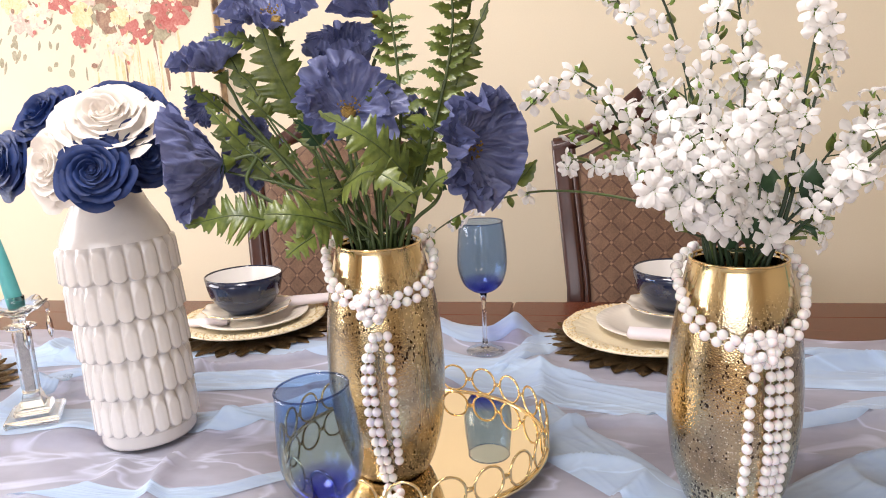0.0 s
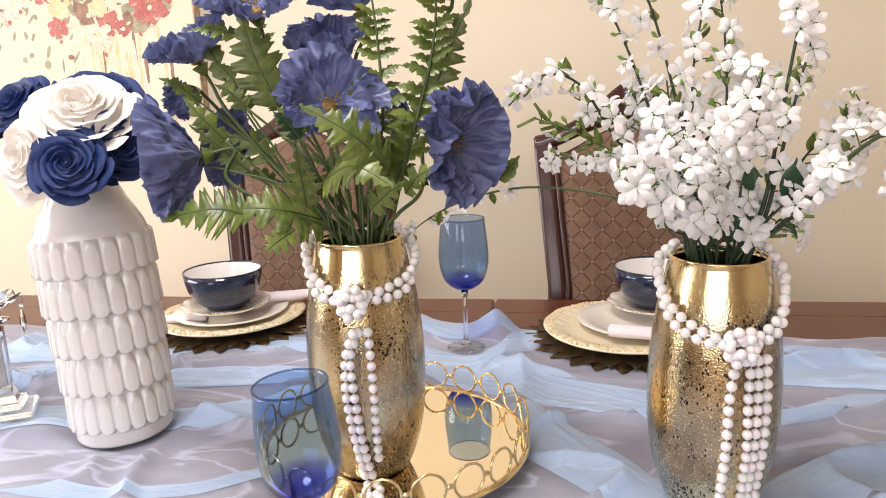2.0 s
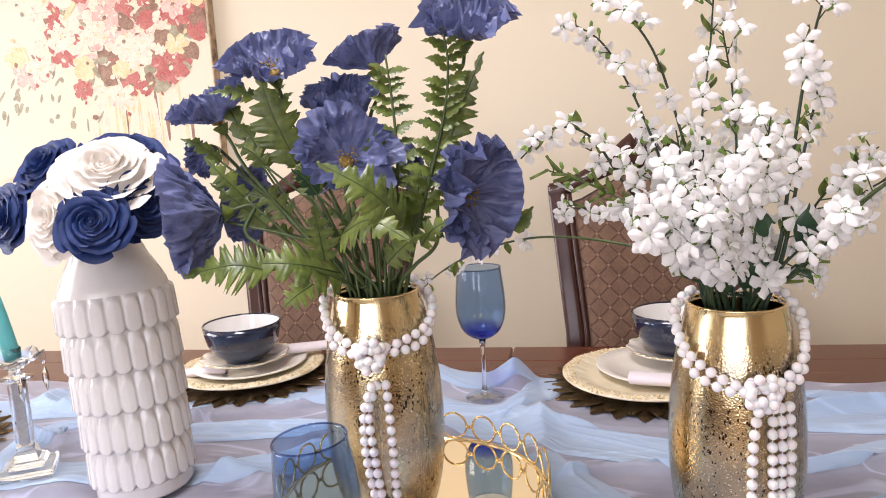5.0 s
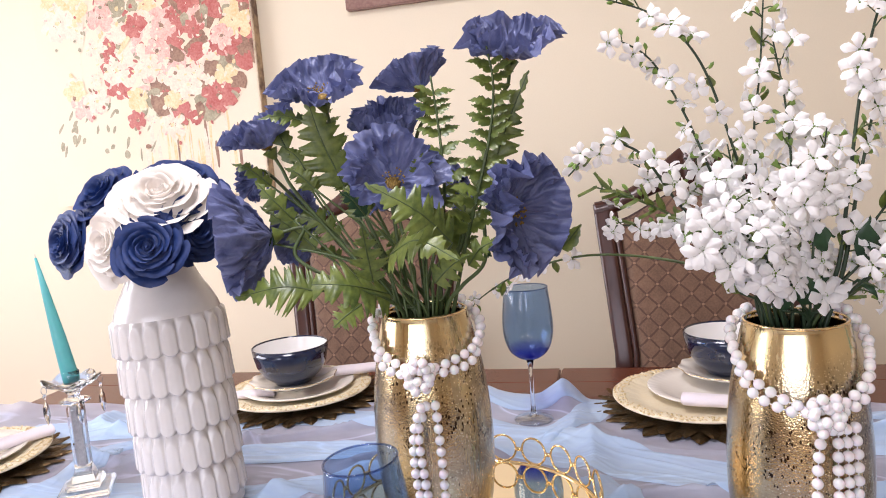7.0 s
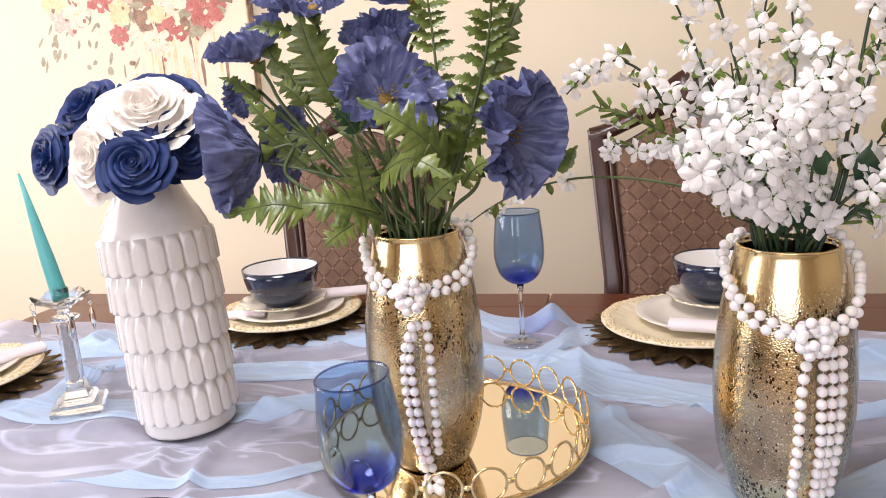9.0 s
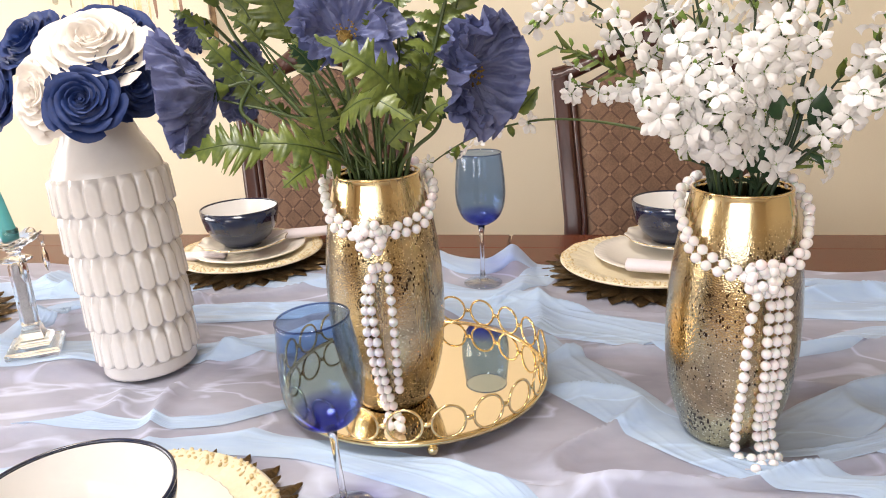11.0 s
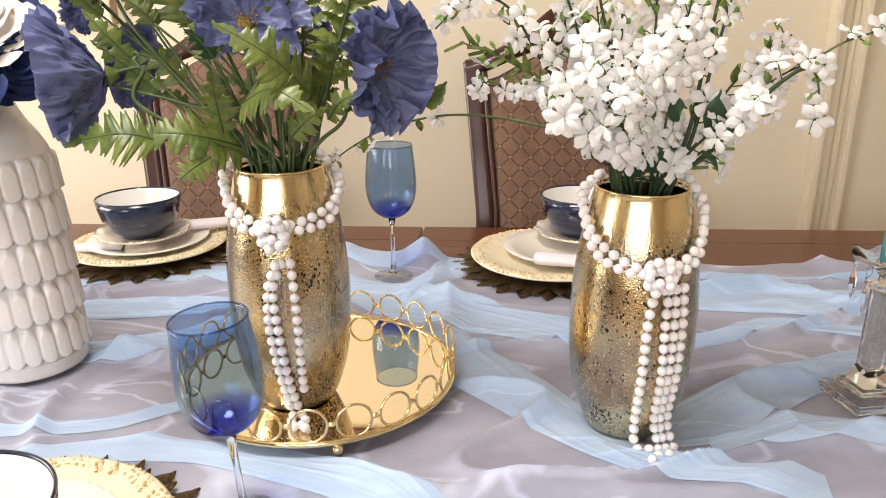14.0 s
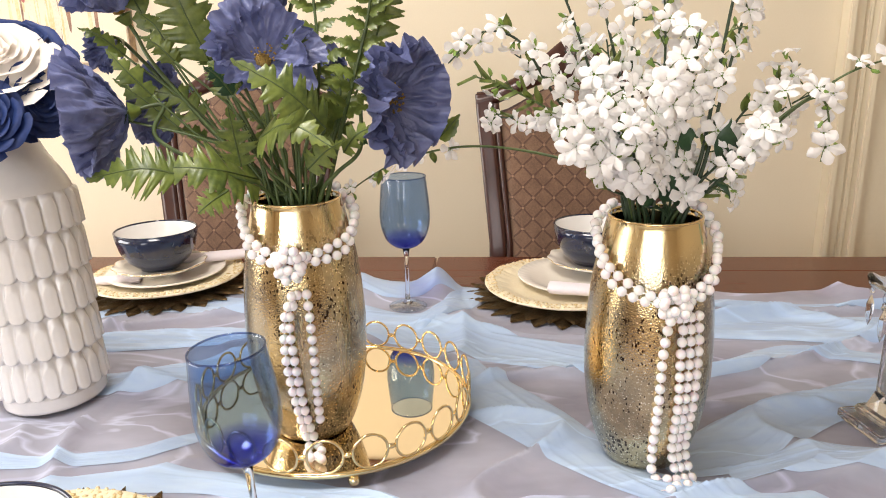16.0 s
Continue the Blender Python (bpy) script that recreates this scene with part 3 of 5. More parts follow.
FB = Vector((-0.705, 2.325, 1.766))
frame_two = thing("framed_picture", FB.x, WALL_Y, FB.z, "picture with a carved brown frame", "picture")
part("picture_panel", box(0.03, -0.012, 0.03, 0.87, -0.002, 0.67), PAINTS[4], frame_two, smooth=False)
for x0, z0, x1, z1 in ((0, 0, 0.9, 0.04), (0, 0.66, 0.9, 0.7), (0, 0.0405, 0.04, 0.6595), (0.86, 0.0405, 0.9, 0.6595)):
    part("frame_side", box(x0, -0.03, z0, x1, -0.001, z1, 0.004), M_FRAME, frame_two, smooth=False)

# ---- table runner ----
def cloth_edge(x):
    return 1.43 + 0.03 * noise.noise((x * 3, 0.3, 0)) + 0.012 * noise.noise((x * 11, 4.3, 0)) - 0.05 * max(0, x - 0.3) + 0.05 * min(0, x + 0.5)


PRESSED = ((-0.593, 1.475, 0.20), (0.245, 1.425, 0.20), (-1.09, 1.065, 0.20), (-0.320, 0.553, 0.20), (0.62, 0.545, 0.20), (-0.107, 0.934, 0.17), (0.290, 0.858, 0.04), (-0.529, 0.968, 0.06), (-0.06, 1.345, 0.03), (-0.762, 1.0, 0.05), (0.634, 0.918, 0.05))


def cloth_z(x, y):
    r = 0.0
    w = Vector((x * 1.7 + y * 0.5, y * 4.5 - x * 0.7, 0))
    r += 0.0035 * (1 - abs(2.2 * noise.noise(w)))
    r += 0.016 * max(0, 1 - abs(9.0 * noise.noise(w * 1.3 + Vector((3, 7, 1))))) ** 1.5
    w2 = Vector((x * 2.6 - y * 1.9, y * 2.6 + x * 1.2, 5))
    r += 0.015 * max(0, 1 - abs(11.0 * noise.noise(w2))) ** 1.5
    r += 0.0012 * noise.noise((x * 14, y * 26, 2))
    far = max(0, 1 - (cloth_edge(x) - y) / 0.10)
    r += far * far * (0.006 + 0.012 * abs(noise.noise((x * 7, 1, 5))))
    for cx, cy, h, s in ((0.0, 1.44, 0.034, 0.035), (-0.17, 1.42, 0.022, 0.04), (0.075, 1.43, 0.02, 0.03)):
        r += h * math.exp(-(((x - cx) / s) ** 2 + ((y - cy) / 0.05) ** 2))
    for cx, cy, rad in PRESSED:
        d = math.hypot(x - cx, y - cy) - rad
        if d < 0.06:
            r *= max(0.12, d / 0.06)
    return TOP + 0.003 + max(0, r)


runner = thing("table_runner", 0, 0, 0, "sheer pale blue and grey chiffon runner, loosely draped and creased", "table runner")


def ground_cloth(u, v):
    x = -1.29 + 2.95 * u
    y = 0.42 + 0.03 * noise.noise((x * 3, 9, 1)) + (cloth_edge(x) - 0.42) * v
    return Vector((x, y, cloth_z(x, y)))


part("cloth", sheet(420, 170, ground_cloth), M_SHEER, runner, "sheer greyish chiffon")


def press(x, y):
    k = 1.0
    for cx, cy, rad in PRESSED:
        d = math.hypot(x - cx, y - cy) - rad
        if d < 0.05:
            k *= max(0.05, d / 0.05)
    return k


def fold(points, widths, height, seed, pleats=2.5):
    """A gathered swath of the chiffon along a path on the table."""
    path = smooth_path([(*p[:2], 0) for p in points], 14)
    n = len(path) - 1
    ph0 = seed * 1.7

    def f(u, v):
        i = u * n
        a = min(int(i), n - 1)
        q = path[a].lerp(path[a + 1], i - a)
        t = (path[min(a + 2, n)] - path[max(a - 1, 0)]).normalized()
        side = Vector((-t.y, t.x, 0))
        k = u * (len(widths) - 1)
        j = min(int(k), len(widths) - 2)
        w = widths[j] + (widths[j + 1] - widths[j]) * (k - j)
        s = (v - 0.5) * w * (1 + 0.18 * noise.noise((u * 3, seed, 3 * (v > 0.5))))
        p = q + side * s
        dome = max(0.0, 1 - (2 * v - 1) ** 6) ** 0.6
        swell = 0.45 + 0.35 * math.cos(2 * math.pi * 0.36 * pleats * v + ph0 + 1.6 * noise.noise((u * 2.5, v, seed)))
        crease = max(0, 1 - abs(6 * noise.noise((u * 1.6 + seed, v * 1.5 * pleats + u * 1.5, 7)))) ** 2
        fine = max(0, 1 - abs(8 * noise.noise((u * 3.1 - seed, v * 5.0 + u * 3, 2)))) ** 2
        end = min(1, 8 * u, 8 * (1 - u))
        z = cloth_z(p.x, p.y) + 0.0015 + end * press(p.x, p.y) * dome * (height * swell + 0.30 * height * crease + 0.0008 * fine)
        return Vector((p.x, p.y, z))
    part("fold", sheet(120, 48, f), M_BLUE, runner, "gathered light blue chiffon")


fold([(-0.278, 1.258, 0.76), (-0.108, 1.253, 0.76), (0.058, 1.171, 0.76), (0.168, 1.131, 0.76), (0.278, 1.095, 0.76), (0.35, 1.08, 0.76)], (0.10, 0.12, 0.12, 0.10, 0.10, 0.06), 0.009, 1)
fold([(0.036, 1.09, 0.76), (0.071, 1.01, 0.76), (0.148, 0.924, 0.76), (0.214, 0.85, 0.76), (0.276, 0.783, 0.76), (0.367, 0.74, 0.76), (0.473, 0.719, 0.76)], (0.09, 0.11, 0.10, 0.085, 0.060, 0.055, 0.055), 0.009, 2, 1.5)
fold([(0.439, 1.243, 0.76), (0.551, 1.249, 0.76), (0.656, 1.242, 0.76), (0.899, 1.244, 0.76)], (0.08, 0.12, 0.12, 0.12), 0.008, 3)
fold([(0.412, 1.064, 0.76), (0.486, 1.098, 0.76), (0.567, 1.145, 0.76), (0.647, 1.139, 0.76), (0.741, 1.105, 0.76)], (0.03, 0.05, 0.05, 0.04, 0.04), 0.007, 4, 1.5)
fold([(0.304, 0.816, 0.76), (0.377, 0.852, 0.76), (0.452, 0.904, 0.76), (0.535, 0.961, 0.76), (0.634, 1.008, 0.76), (0.766, 1.017, 0.76)], (0.05, 0.09, 0.09, 0.07, 0.08, 0.08), 0.011, 5)
fold([(0.374, 0.798, 0.76), (0.44, 0.815, 0.76), (0.514, 0.832, 0.76), (0.63, 0.836, 0.76)], (0.03, 0.05, 0.06, 0.06), 0.006, 6, 1.5)
fold([(-1.015, 0.972, 0.76), (-0.819, 0.984, 0.76), (-0.654, 0.995, 0.76), (-0.474, 1.007, 0.76), (-0.376, 1.033, 0.76), (-0.283, 1.082, 0.76), (-0.178, 1.111, 0.76)], (0.08, 0.10, 0.09, 0.07, 0.08, 0.08, 0.05), 0.009, 7)
fold([(-0.631, 1.144, 0.76), (-0.536, 1.162, 0.76), (-0.44, 1.181, 0.76), (-0.303, 1.202, 0.76)], (0.05, 0.08, 0.08, 0.06), 0.009, 8)
fold([(-1.082, 1.247, 0.76), (-0.885, 1.288, 0.76), (-0.709, 1.313, 0.76), (-0.563, 1.353, 0.76), (-0.406, 1.344, 0.76), (-0.3, 1.333, 0.76)], (0.12, 0.14, 0.12, 0.09, 0.09, 0.06), 0.010, 9)
fold([(-0.61, 0.635, 0.76), (-0.499, 0.68, 0.76), (-0.423, 0.73, 0.76), (-0.314, 0.762, 0.76), (-0.21, 0.764, 0.76), (-0.101, 0.739, 0.76), (0.008, 0.696, 0.76), (0.093, 0.642, 0.76)], (0.05, 0.06, 0.05, 0.05, 0.045, 0.06, 0.06, 0.05), 0.008, 10, 1.5)
fold([(-1.131, 1.262, 0.76), (-0.994, 1.249, 0.76), (-0.887, 1.267, 0.76)], (0.08, 0.11, 0.08), 0.010, 11)
fold([(-0.863, 0.969, 0.76), (-0.833, 1.033, 0.76), (-0.826, 1.154, 0.76), (-0.727, 1.184, 0.76)], (0.06, 0.08, 0.08, 0.05), 0.010, 12)
fold([(0.075, 1.44, 0.77), (0.039, 1.365, 0.76), (-0.008, 1.272, 0.76), (-0.042, 1.216, 0.76)], (0.06, 0.07, 0.06, 0.04), 0.012, 13, 1.5)

fold([(-0.369, 1.407, 0.76), (-0.232, 1.431, 0.76), (-0.09, 1.42, 0.76), (-0.011, 1.436, 0.77), (0.046, 1.439, 0.77)], (0.03, 0.05, 0.05, 0.05, 0.03), 0.014, 14, 1.0)
fold([(0.488, 1.362, 0.76), (0.583, 1.349, 0.76), (0.677, 1.342, 0.76), (0.82, 1.343, 0.76), (1.037, 1.327, 0.76)], (0.02, 0.03, 0.03, 0.03, 0.03), 0.010, 15, 0.7)
fold([(-0.156, 0.954, 0.76), (-0.271, 0.866, 0.76), (-0.342, 0.818, 0.76), (-0.444, 0.796, 0.76), (-0.603, 0.771, 0.76)], (0.02, 0.025, 0.03, 0.025, 0.02), 0.005, 16, 0.5)

# ---- place settings ----
CLOTH = TOP + 0.006


def leaf_mesh(length, width, ribs=True):
    bm = bmesh.new()

    def f(u, v):
        q = 2 * v - 1
        w = width * (math.sin(math.pi * min(1, u * 0.93 + 0.07)) ** 0.8) * (1 - 0.25 * u)
        return Vector((length * u, w * q, 0.003 * (1 - abs(q)) + (0.0009 * math.cos(26 * u * 6.28 / 3 + 4 * abs(q)) if ribs else 0)))
    sheet(16, 6, f, bm)
    return bm


def placemat(x, y, turn):
    pm = thing("leaf_placemat", x, y, CLOTH + 0.001, "round antique gold placemat of overlapping metal leaves", "placemat", "placemats", turn)
    part("hub", revolve([(0.14, 0.001), (0.145, 0.003), (0.02, 0.004)], 40), M_BRONZE, pm)
    bm = leaf_mesh(0.10, 0.026)
    first = part("leaf", bm, M_BRONZE, pm, at=pose(0, 0, 0))
    for ring, (r0, n, z) in enumerate(((0.096, 26, 0.001), (0.082, 26, 0.005))):
        for k in range(n):
            a = 360 / n * (k + 0.5 * ring)
            m = pose(r0 * math.cos(radians(a)), r0 * math.sin(radians(a)), z, 6 * (-1) ** k, 1, a)
            if ring == 0 and k == 0:
                first.matrix_local = m
            else:
                piece("leaf", first.data, pm, at=m)


def charger(x, y, z):
    ch = thing("charger_plate", x, y, z, "cream gold charger plate with an embossed baroque rim", "plate", "charger plates")

    def wave(a, i, r, h):
        if 5 <= i <= 8:
            s = (0, 0.35, 0.7, 1)[i - 5]
            return r + 0.0035 * s * math.cos(26 * a), h + 0.0016 * math.cos(52 * a + i * 1.3) + 0.0012 * math.cos(39 * a + i)
        return r, h
    part("plate", revolve([(0.09, 0), (0.10, 0.0), (0.10, 0.0035), (0.02, 0.0032)][:2] + [(0.158, 0.010), (0.160, 0.0125), (0.157, 0.0145), (0.152, 0.016), (0.145, 0.0155), (0.137, 0.015), (0.130, 0.013), (0.120, 0.0095), (0.105, 0.006), (0.02, 0.005)], 156, wave), M_CREAMGOLD, ch)
    # scrolls of the embossed rim
    bm = bmesh.new()
    rg = random.Random(2)
    for k in range(300):
        a = 2 * math.pi * (k // 3) / 100 + 0.02 * (k % 3) + 0.015 * rg.random()
        r = (0.1545, 0.1480, 0.1410)[k % 3] + 0.0025 * math.sin(13 * a)
        bmesh.ops.create_icosphere(bm, subdivisions=1, radius=0.0026 + 0.0010 * rg.random(), matrix=pose(r * math.cos(a), r * math.sin(a), 0.0150, 0, 0, math.degrees(a) + 90 * rg.random()) @ Matrix.Diagonal((1.5, 0.8, 0.6, 1)))
    tagged(part("embossed_rim", bm, M_RIMGOLD, ch), kind="stuff")
    return ch


def plate(name, x, y, z, r, label, lobes, depth, material=None, gold=False):
    pl = thing(name, x, y, z, label, "plate", "china plates")

    def wave(a, i, rr, h):
        s = max(0, (rr / r - 0.55) / 0.45)
        return rr * (1 + s * depth * math.cos(lobes * a)), h + s * depth * 0.05 * math.cos(lobes * a)
    part("dish", revolve([(r * 0.55, 0), (r * 0.62, 0.002), (r * 0.97, 0.014), (r, 0.0165), (r * 0.985, 0.018), (r * 0.8, 0.0125), (r * 0.62, 0.006), (r * 0.1, 0.005)], 120, wave), material or M_CHINA, pl)
    if gold:
        part("gilt_rim", tube([Vector((r * 0.995 * (1 + depth * math.cos(lobes * a)) * math.cos(a), r * 0.995 * (1 + depth * math.cos(lobes * a)) * math.sin(a), 0.0176)) for a in (2 * math.pi * k / 90 for k in range(90))], 0.0009, closed=True, n=5), M_GOLD, pl, "thin gilt rim")
    return pl


def bowl(x, y, z, r=0.083, h=0.082):
    bw = thing("soup_bowl", x, y, z, "navy blue glazed bowl with a white inside", "bowl", "navy bowls")
    out = [(0.040, 0), (0.042, 0.004), (0.046, 0.007), (0.062, 0.02), (0.075, 0.042), (0.081, 0.066), (0.083, h)]
    k = r / 0.083
    part("body", revolve([(0.004, 0.002), *[(a * k, b) for a, b in out], (0.0803 * k, h - 0.001), (0.0790 * k, h - 0.012)], 64, caps=False), M_NAVY, bw)
    part("lining", revolve([(0.0797 * k, h - 0.0015), (0.0775 * k, 0.066), (0.0715 * k, 0.043), (0.058 * k, 0.023), (0.04 * k, 0.012), (0.003, 0.010)], 64, caps=False), M_WHITECHINA, bw, "white glazed inside")
    part("rim", tube([Vector((0.0815 * k * math.cos(a), 0.0815 * k * math.sin(a), h)) for a in (2 * math.pi * j / 64 for j in range(64))], 0.0018, closed=True, n=6), M_NAVY, bw, "dark navy lip")
    return bw


def napkin(x, y, z, turn, length=0.17, r=0.014):
    nk = thing("napkin", x, y, z, "pale pinkish white cloth napkin, loosely rolled", "napkin", "napkins", turn)

    def f(u, v):
        a = v * 2 * math.pi * 1.9
        rr = r * (0.55 + 0.45 * v) * (1 + 0.10 * noise.noise((u * 4, v * 3, turn)))
        return Vector(((u - 0.5) * length * (1 + 0.02 * math.sin(5 * v)), 1.45 * rr * math.cos(a), r * 0.9 + 0.85 * rr * math.sin(a)))
    part("roll", sheet(24, 44, f), M_NAPKIN, nk)
    return nk


def setting(x, y, turn, dx=0.0, dy=0.0, salad=(0, 0), roll=None):
    placemat(x, y, turn)
    charger(x, y, CLOTH + 0.011)
    plate("dinner_plate", x + dx, y + dy, CLOTH + 0.016, 0.122, "ivory dinner plate with a finely fluted rim", 44, 0.006)
    plate("salad_plate", x + dx + salad[0], y + dy + salad[1], CLOTH + 0.034, 0.094, "ivory scalloped salad plate with a gilt edge", 12, 0.022, gold=True)
    bowl(x + dx + salad[0], y + dy + salad[1], CLOTH + 0.041)
    if roll:
        napkin(x + roll[0], y + roll[1], CLOTH + 0.026 + roll[3], roll[2])


setting(-0.593, 1.475, 10, 0.0, 0.0, (-0.006, -0.012), (0.075, 0.055, 20, 0.006))
setting(0.245, 1.425, 0, 0.028, 0.02, (0.035, 0.055), (0.045, -0.10, -12, 0.002))
setting(-1.09, 1.065, 30, 0.0, 0.0, (-0.03, -0.01), (0.07, 0.04, 60, 0.0))
setting(-0.320, 0.553, 5, 0.0, -0.01, (0.022, -0.047))
setting(0.62, 0.545, 12, 0.0, 0.0, (0.0, -0.03))
napkin(-0.70, 1.40, CLOTH + 0.02, 15, 0.16, 0.012)


# ---- glassware ----
def wine_glass(x, y, z, s, label, tilt=0.0):
    g = thing("wine_glass", x, y, z, label, "glass", "blue wine glasses")
    g.matrix_world = pose(x, y, z) @ pose(0, 0, 0, 0, -tilt, 25)
    cup = [(0.004, 0.118), (0.018, 0.121), (0.034, 0.133), (0.0435, 0.152), (0.0475, 0.176), (0.0465, 0.205), (0.0435, 0.235), (0.041, 0.256)]
    prof = [(a * s, b * s) for a, b in smooth_pairs(cup)]
    bm = bmesh.new()
    n = 56
    rings = [[bm.verts.new((r * math.cos(2 * math.pi * k / n), r * math.sin(2 * math.pi * k / n), h)) for k in range(n)] for r, h in prof]
    for a, b in zip(rings, rings[1:]):
        for k in range(n):
            bm.faces.new((a[k], a[(k + 1) % n], b[(k + 1) % n], b[k]))
    bm.faces.new(rings[0][::-1])
    solid = part("bowl", bm, M_GLASS_BLUE, g, "pale blue glass bowl, cobalt at its foot")
    solid.modifiers.new("wall", "SOLIDIFY").thickness = 0.0014
    part("rim", tube([Vector((0.041 * s * math.cos(a), 0.041 * s * math.sin(a), 0.256 * s)) for a in (2 * math.pi * k / 56 for k in range(56))], 0.0011, closed=True, n=6), M_GLASS_RIM, g)
    part("stem", revolve([(a * s, b * s) for a, b in ((0.010, 0.007), (0.0055, 0.014), (0.0042, 0.03), (0.0040, 0.07), (0.0045, 0.10), (0.007, 0.1165))], 16), M_CRYSTAL, g, "clear glass stem")
    part("foot", revolve([(a * s, b * s) for a, b in ((0.036, 0.0), (0.0375, 0.0012), (0.036, 0.0022), (0.02, 0.0042), (0.011, 0.0075), (0.003, 0.008))], 48), M_GLASS, g, "clear glass foot")


def smooth_pairs(pairs):
    return [(p.x, p.z) for p in smooth_path([(a, 0, b) for a, b in pairs], 4)]


M_GLASS_RIM = thin_glass("blue_glass_rim", (0.50, 0.58, 0.75))
wine_glass(-0.060, 1.345, CLOTH, 0.98, "blue tinted wine glass with a clear stem")
wine_glass(-0.124, 0.657, CLOTH - 0.001, 0.855, "blue tinted wine glass with a clear stem, close to the tray", 3.5)

# ---- mirrored tray ----
TX, TY, TR = -0.107, 0.934, 0.176
tray = thing("mirror_tray", TX, TY, CLOTH, "round gold mirrored tray edged with metal rings", "tray")
part("mirror", revolve([(TR, 0.012), (TR, 0.017), (TR - 0.001, 0.018), (0.01, 0.018)], 96), M_MIRROR, tray, "gold tinted mirror", smooth=False)
part("base_rim", tube([Vector(((TR + 0.002) * math.cos(a), (TR + 0.002) * math.sin(a), 0.0165)) for a in (2 * math.pi * k / 96 for k in range(96))], 0.0042, closed=True, n=8), M_GOLD, tray)
NR, RR = 22, 0.0205
ring_bm = tube([Vector((RR * math.cos(a), 0, RR * math.sin(a))) for a in (2 * math.pi * k / 28 for k in range(28))], 0.0017, closed=True, n=7)
first = part("ring", ring_bm, M_GOLD, tray)
joint = None
for k in range(NR):
    a = 2 * math.pi * k / NR
    m = pose((TR + 0.003) * math.cos(a), (TR + 0.003) * math.sin(a), 0.020 + RR, 0, 0, math.degrees(a) + 90)
    if k == 0:
        first.matrix_local = m
    else:
        piece("ring", first.data, tray, at=m)
    b = a + math.pi / NR
    m = pose((TR + 0.003) * math.cos(b), (TR + 0.003) * math.sin(b), 0.020 + RR, 0, 0, math.degrees(b))
    if joint is None:
        bm = bmesh.new()
        bmesh.ops.create_uvsphere(bm, u_segments=10, v_segments=6, radius=0.0032, matrix=Matrix.Diagonal((1, 1.9, 1, 1)))
        joint = part("joint", bm, M_GOLD, tray, at=m)
    else:
        piece("joint", joint.data, tray, at=m)
for k in range(4):
    a = math.radians(-72 + 90 * k)
    bm = bmesh.new()
    bmesh.ops.create_uvsphere(bm, u_segments=14, v_segments=9, radius=0.0072)
    part("ball_foot", bm, M_GOLD, tray, at=pose((TR + 0.001) * math.cos(a), (TR + 0.001) * math.sin(a), 0.0065))

# ---- gold vases ----
VPROF = [(0.040, 0.0), (0.046, 0.003), (0.0545, 0.020), (0.0650, 0.055), (0.0705, 0.095), (0.0722, 0.135), (0.0705, 0.18), (0.0655, 0.225), (0.057, 0.268), (0.0515, 0.292)]


def vase_r(h):
    for (r0, h0), (r1, h1) in zip(VPROF, VPROF[1:]):
        if h <= h1:
            return r0 + (r1 - r0) * (h - h0) / (h1 - h0)
    return VPROF[-1][0]


def gold_vase(x, y, z, turn, label):
    v = thing("gold_vase", x, y, z, label, "vase", "gold vases", turn)
    out = smooth_pairs(VPROF)
    inner = [(max(r - 0.003, 0.005), max(h, 0.006)) for r, h in out][::-1]
    part("body", revolve(out + [(0.0500, 0.2940)] + [(r, h) for r, h in inner if h < 0.291], 72), M_GOLDGLASS, v)
    part("lip", tube([Vector((0.0503 * math.cos(a), 0.0503 * math.sin(a), 0.2938)) for a in (2 * math.pi * k / 64 for k in range(64))], 0.0016, closed=True, n=7), M_GOLD, v)
    return v


VA, VB = Vector((-0.122, 0.867, CLOTH + 0.0185)), Vector((0.284, 0.851, CLOTH))
gold_vase(*VA, 0, "tall gold mercury glass vase standing on the mirror tray")
gold_vase(*VB, 130, "tall gold mercury glass vase with a speckled crackle finish")

# ---- pearl garlands ----
BR = 0.0056
bead_bm = bmesh.new()
bmesh.ops.create_uvsphere(bead_bm, u_segments=14, v_segments=9, radius=BR)


def along(path, step):
    """Points at even steps along a path."""
    out, left = [path[0].copy()], step
    for a, b in zip(path, path[1:]):
        d = (b - a).length
        pos = 0.0
        while d - pos >= left:
            pos += left
            out.append(a.lerp(b, pos / d))
            left = step
        left -= d - pos
    return out


def on_vase(v, deg, h, off=0.0):
    r = vase_r(h) + BR + 0.0006 + off
    return Vector((v.x + r * math.cos(radians(deg)), v.y + r * math.sin(radians(deg)), v.z + h))


BEAD = []


def garland(v, strands, label):
    g = thing("pearl_garland", v.x, v.y, v.z, label, "bead garland", "pearl garlands")
    for k, path in enumerate(strands):
        pts = [p - v for p in smooth_path(path, 10)]
        part("string", tube(pts, 0.0007, n=5), M_PEARL, g)
        for p in along(pts, 2 * BR + 0.0020):
            m = Matrix.Translation(p)
            if not BEAD:
                BEAD.append(part("bead", bead_bm, M_PEARL, g, at=m).data)
            else:
                piece("bead", BEAD[0], g, at=m)


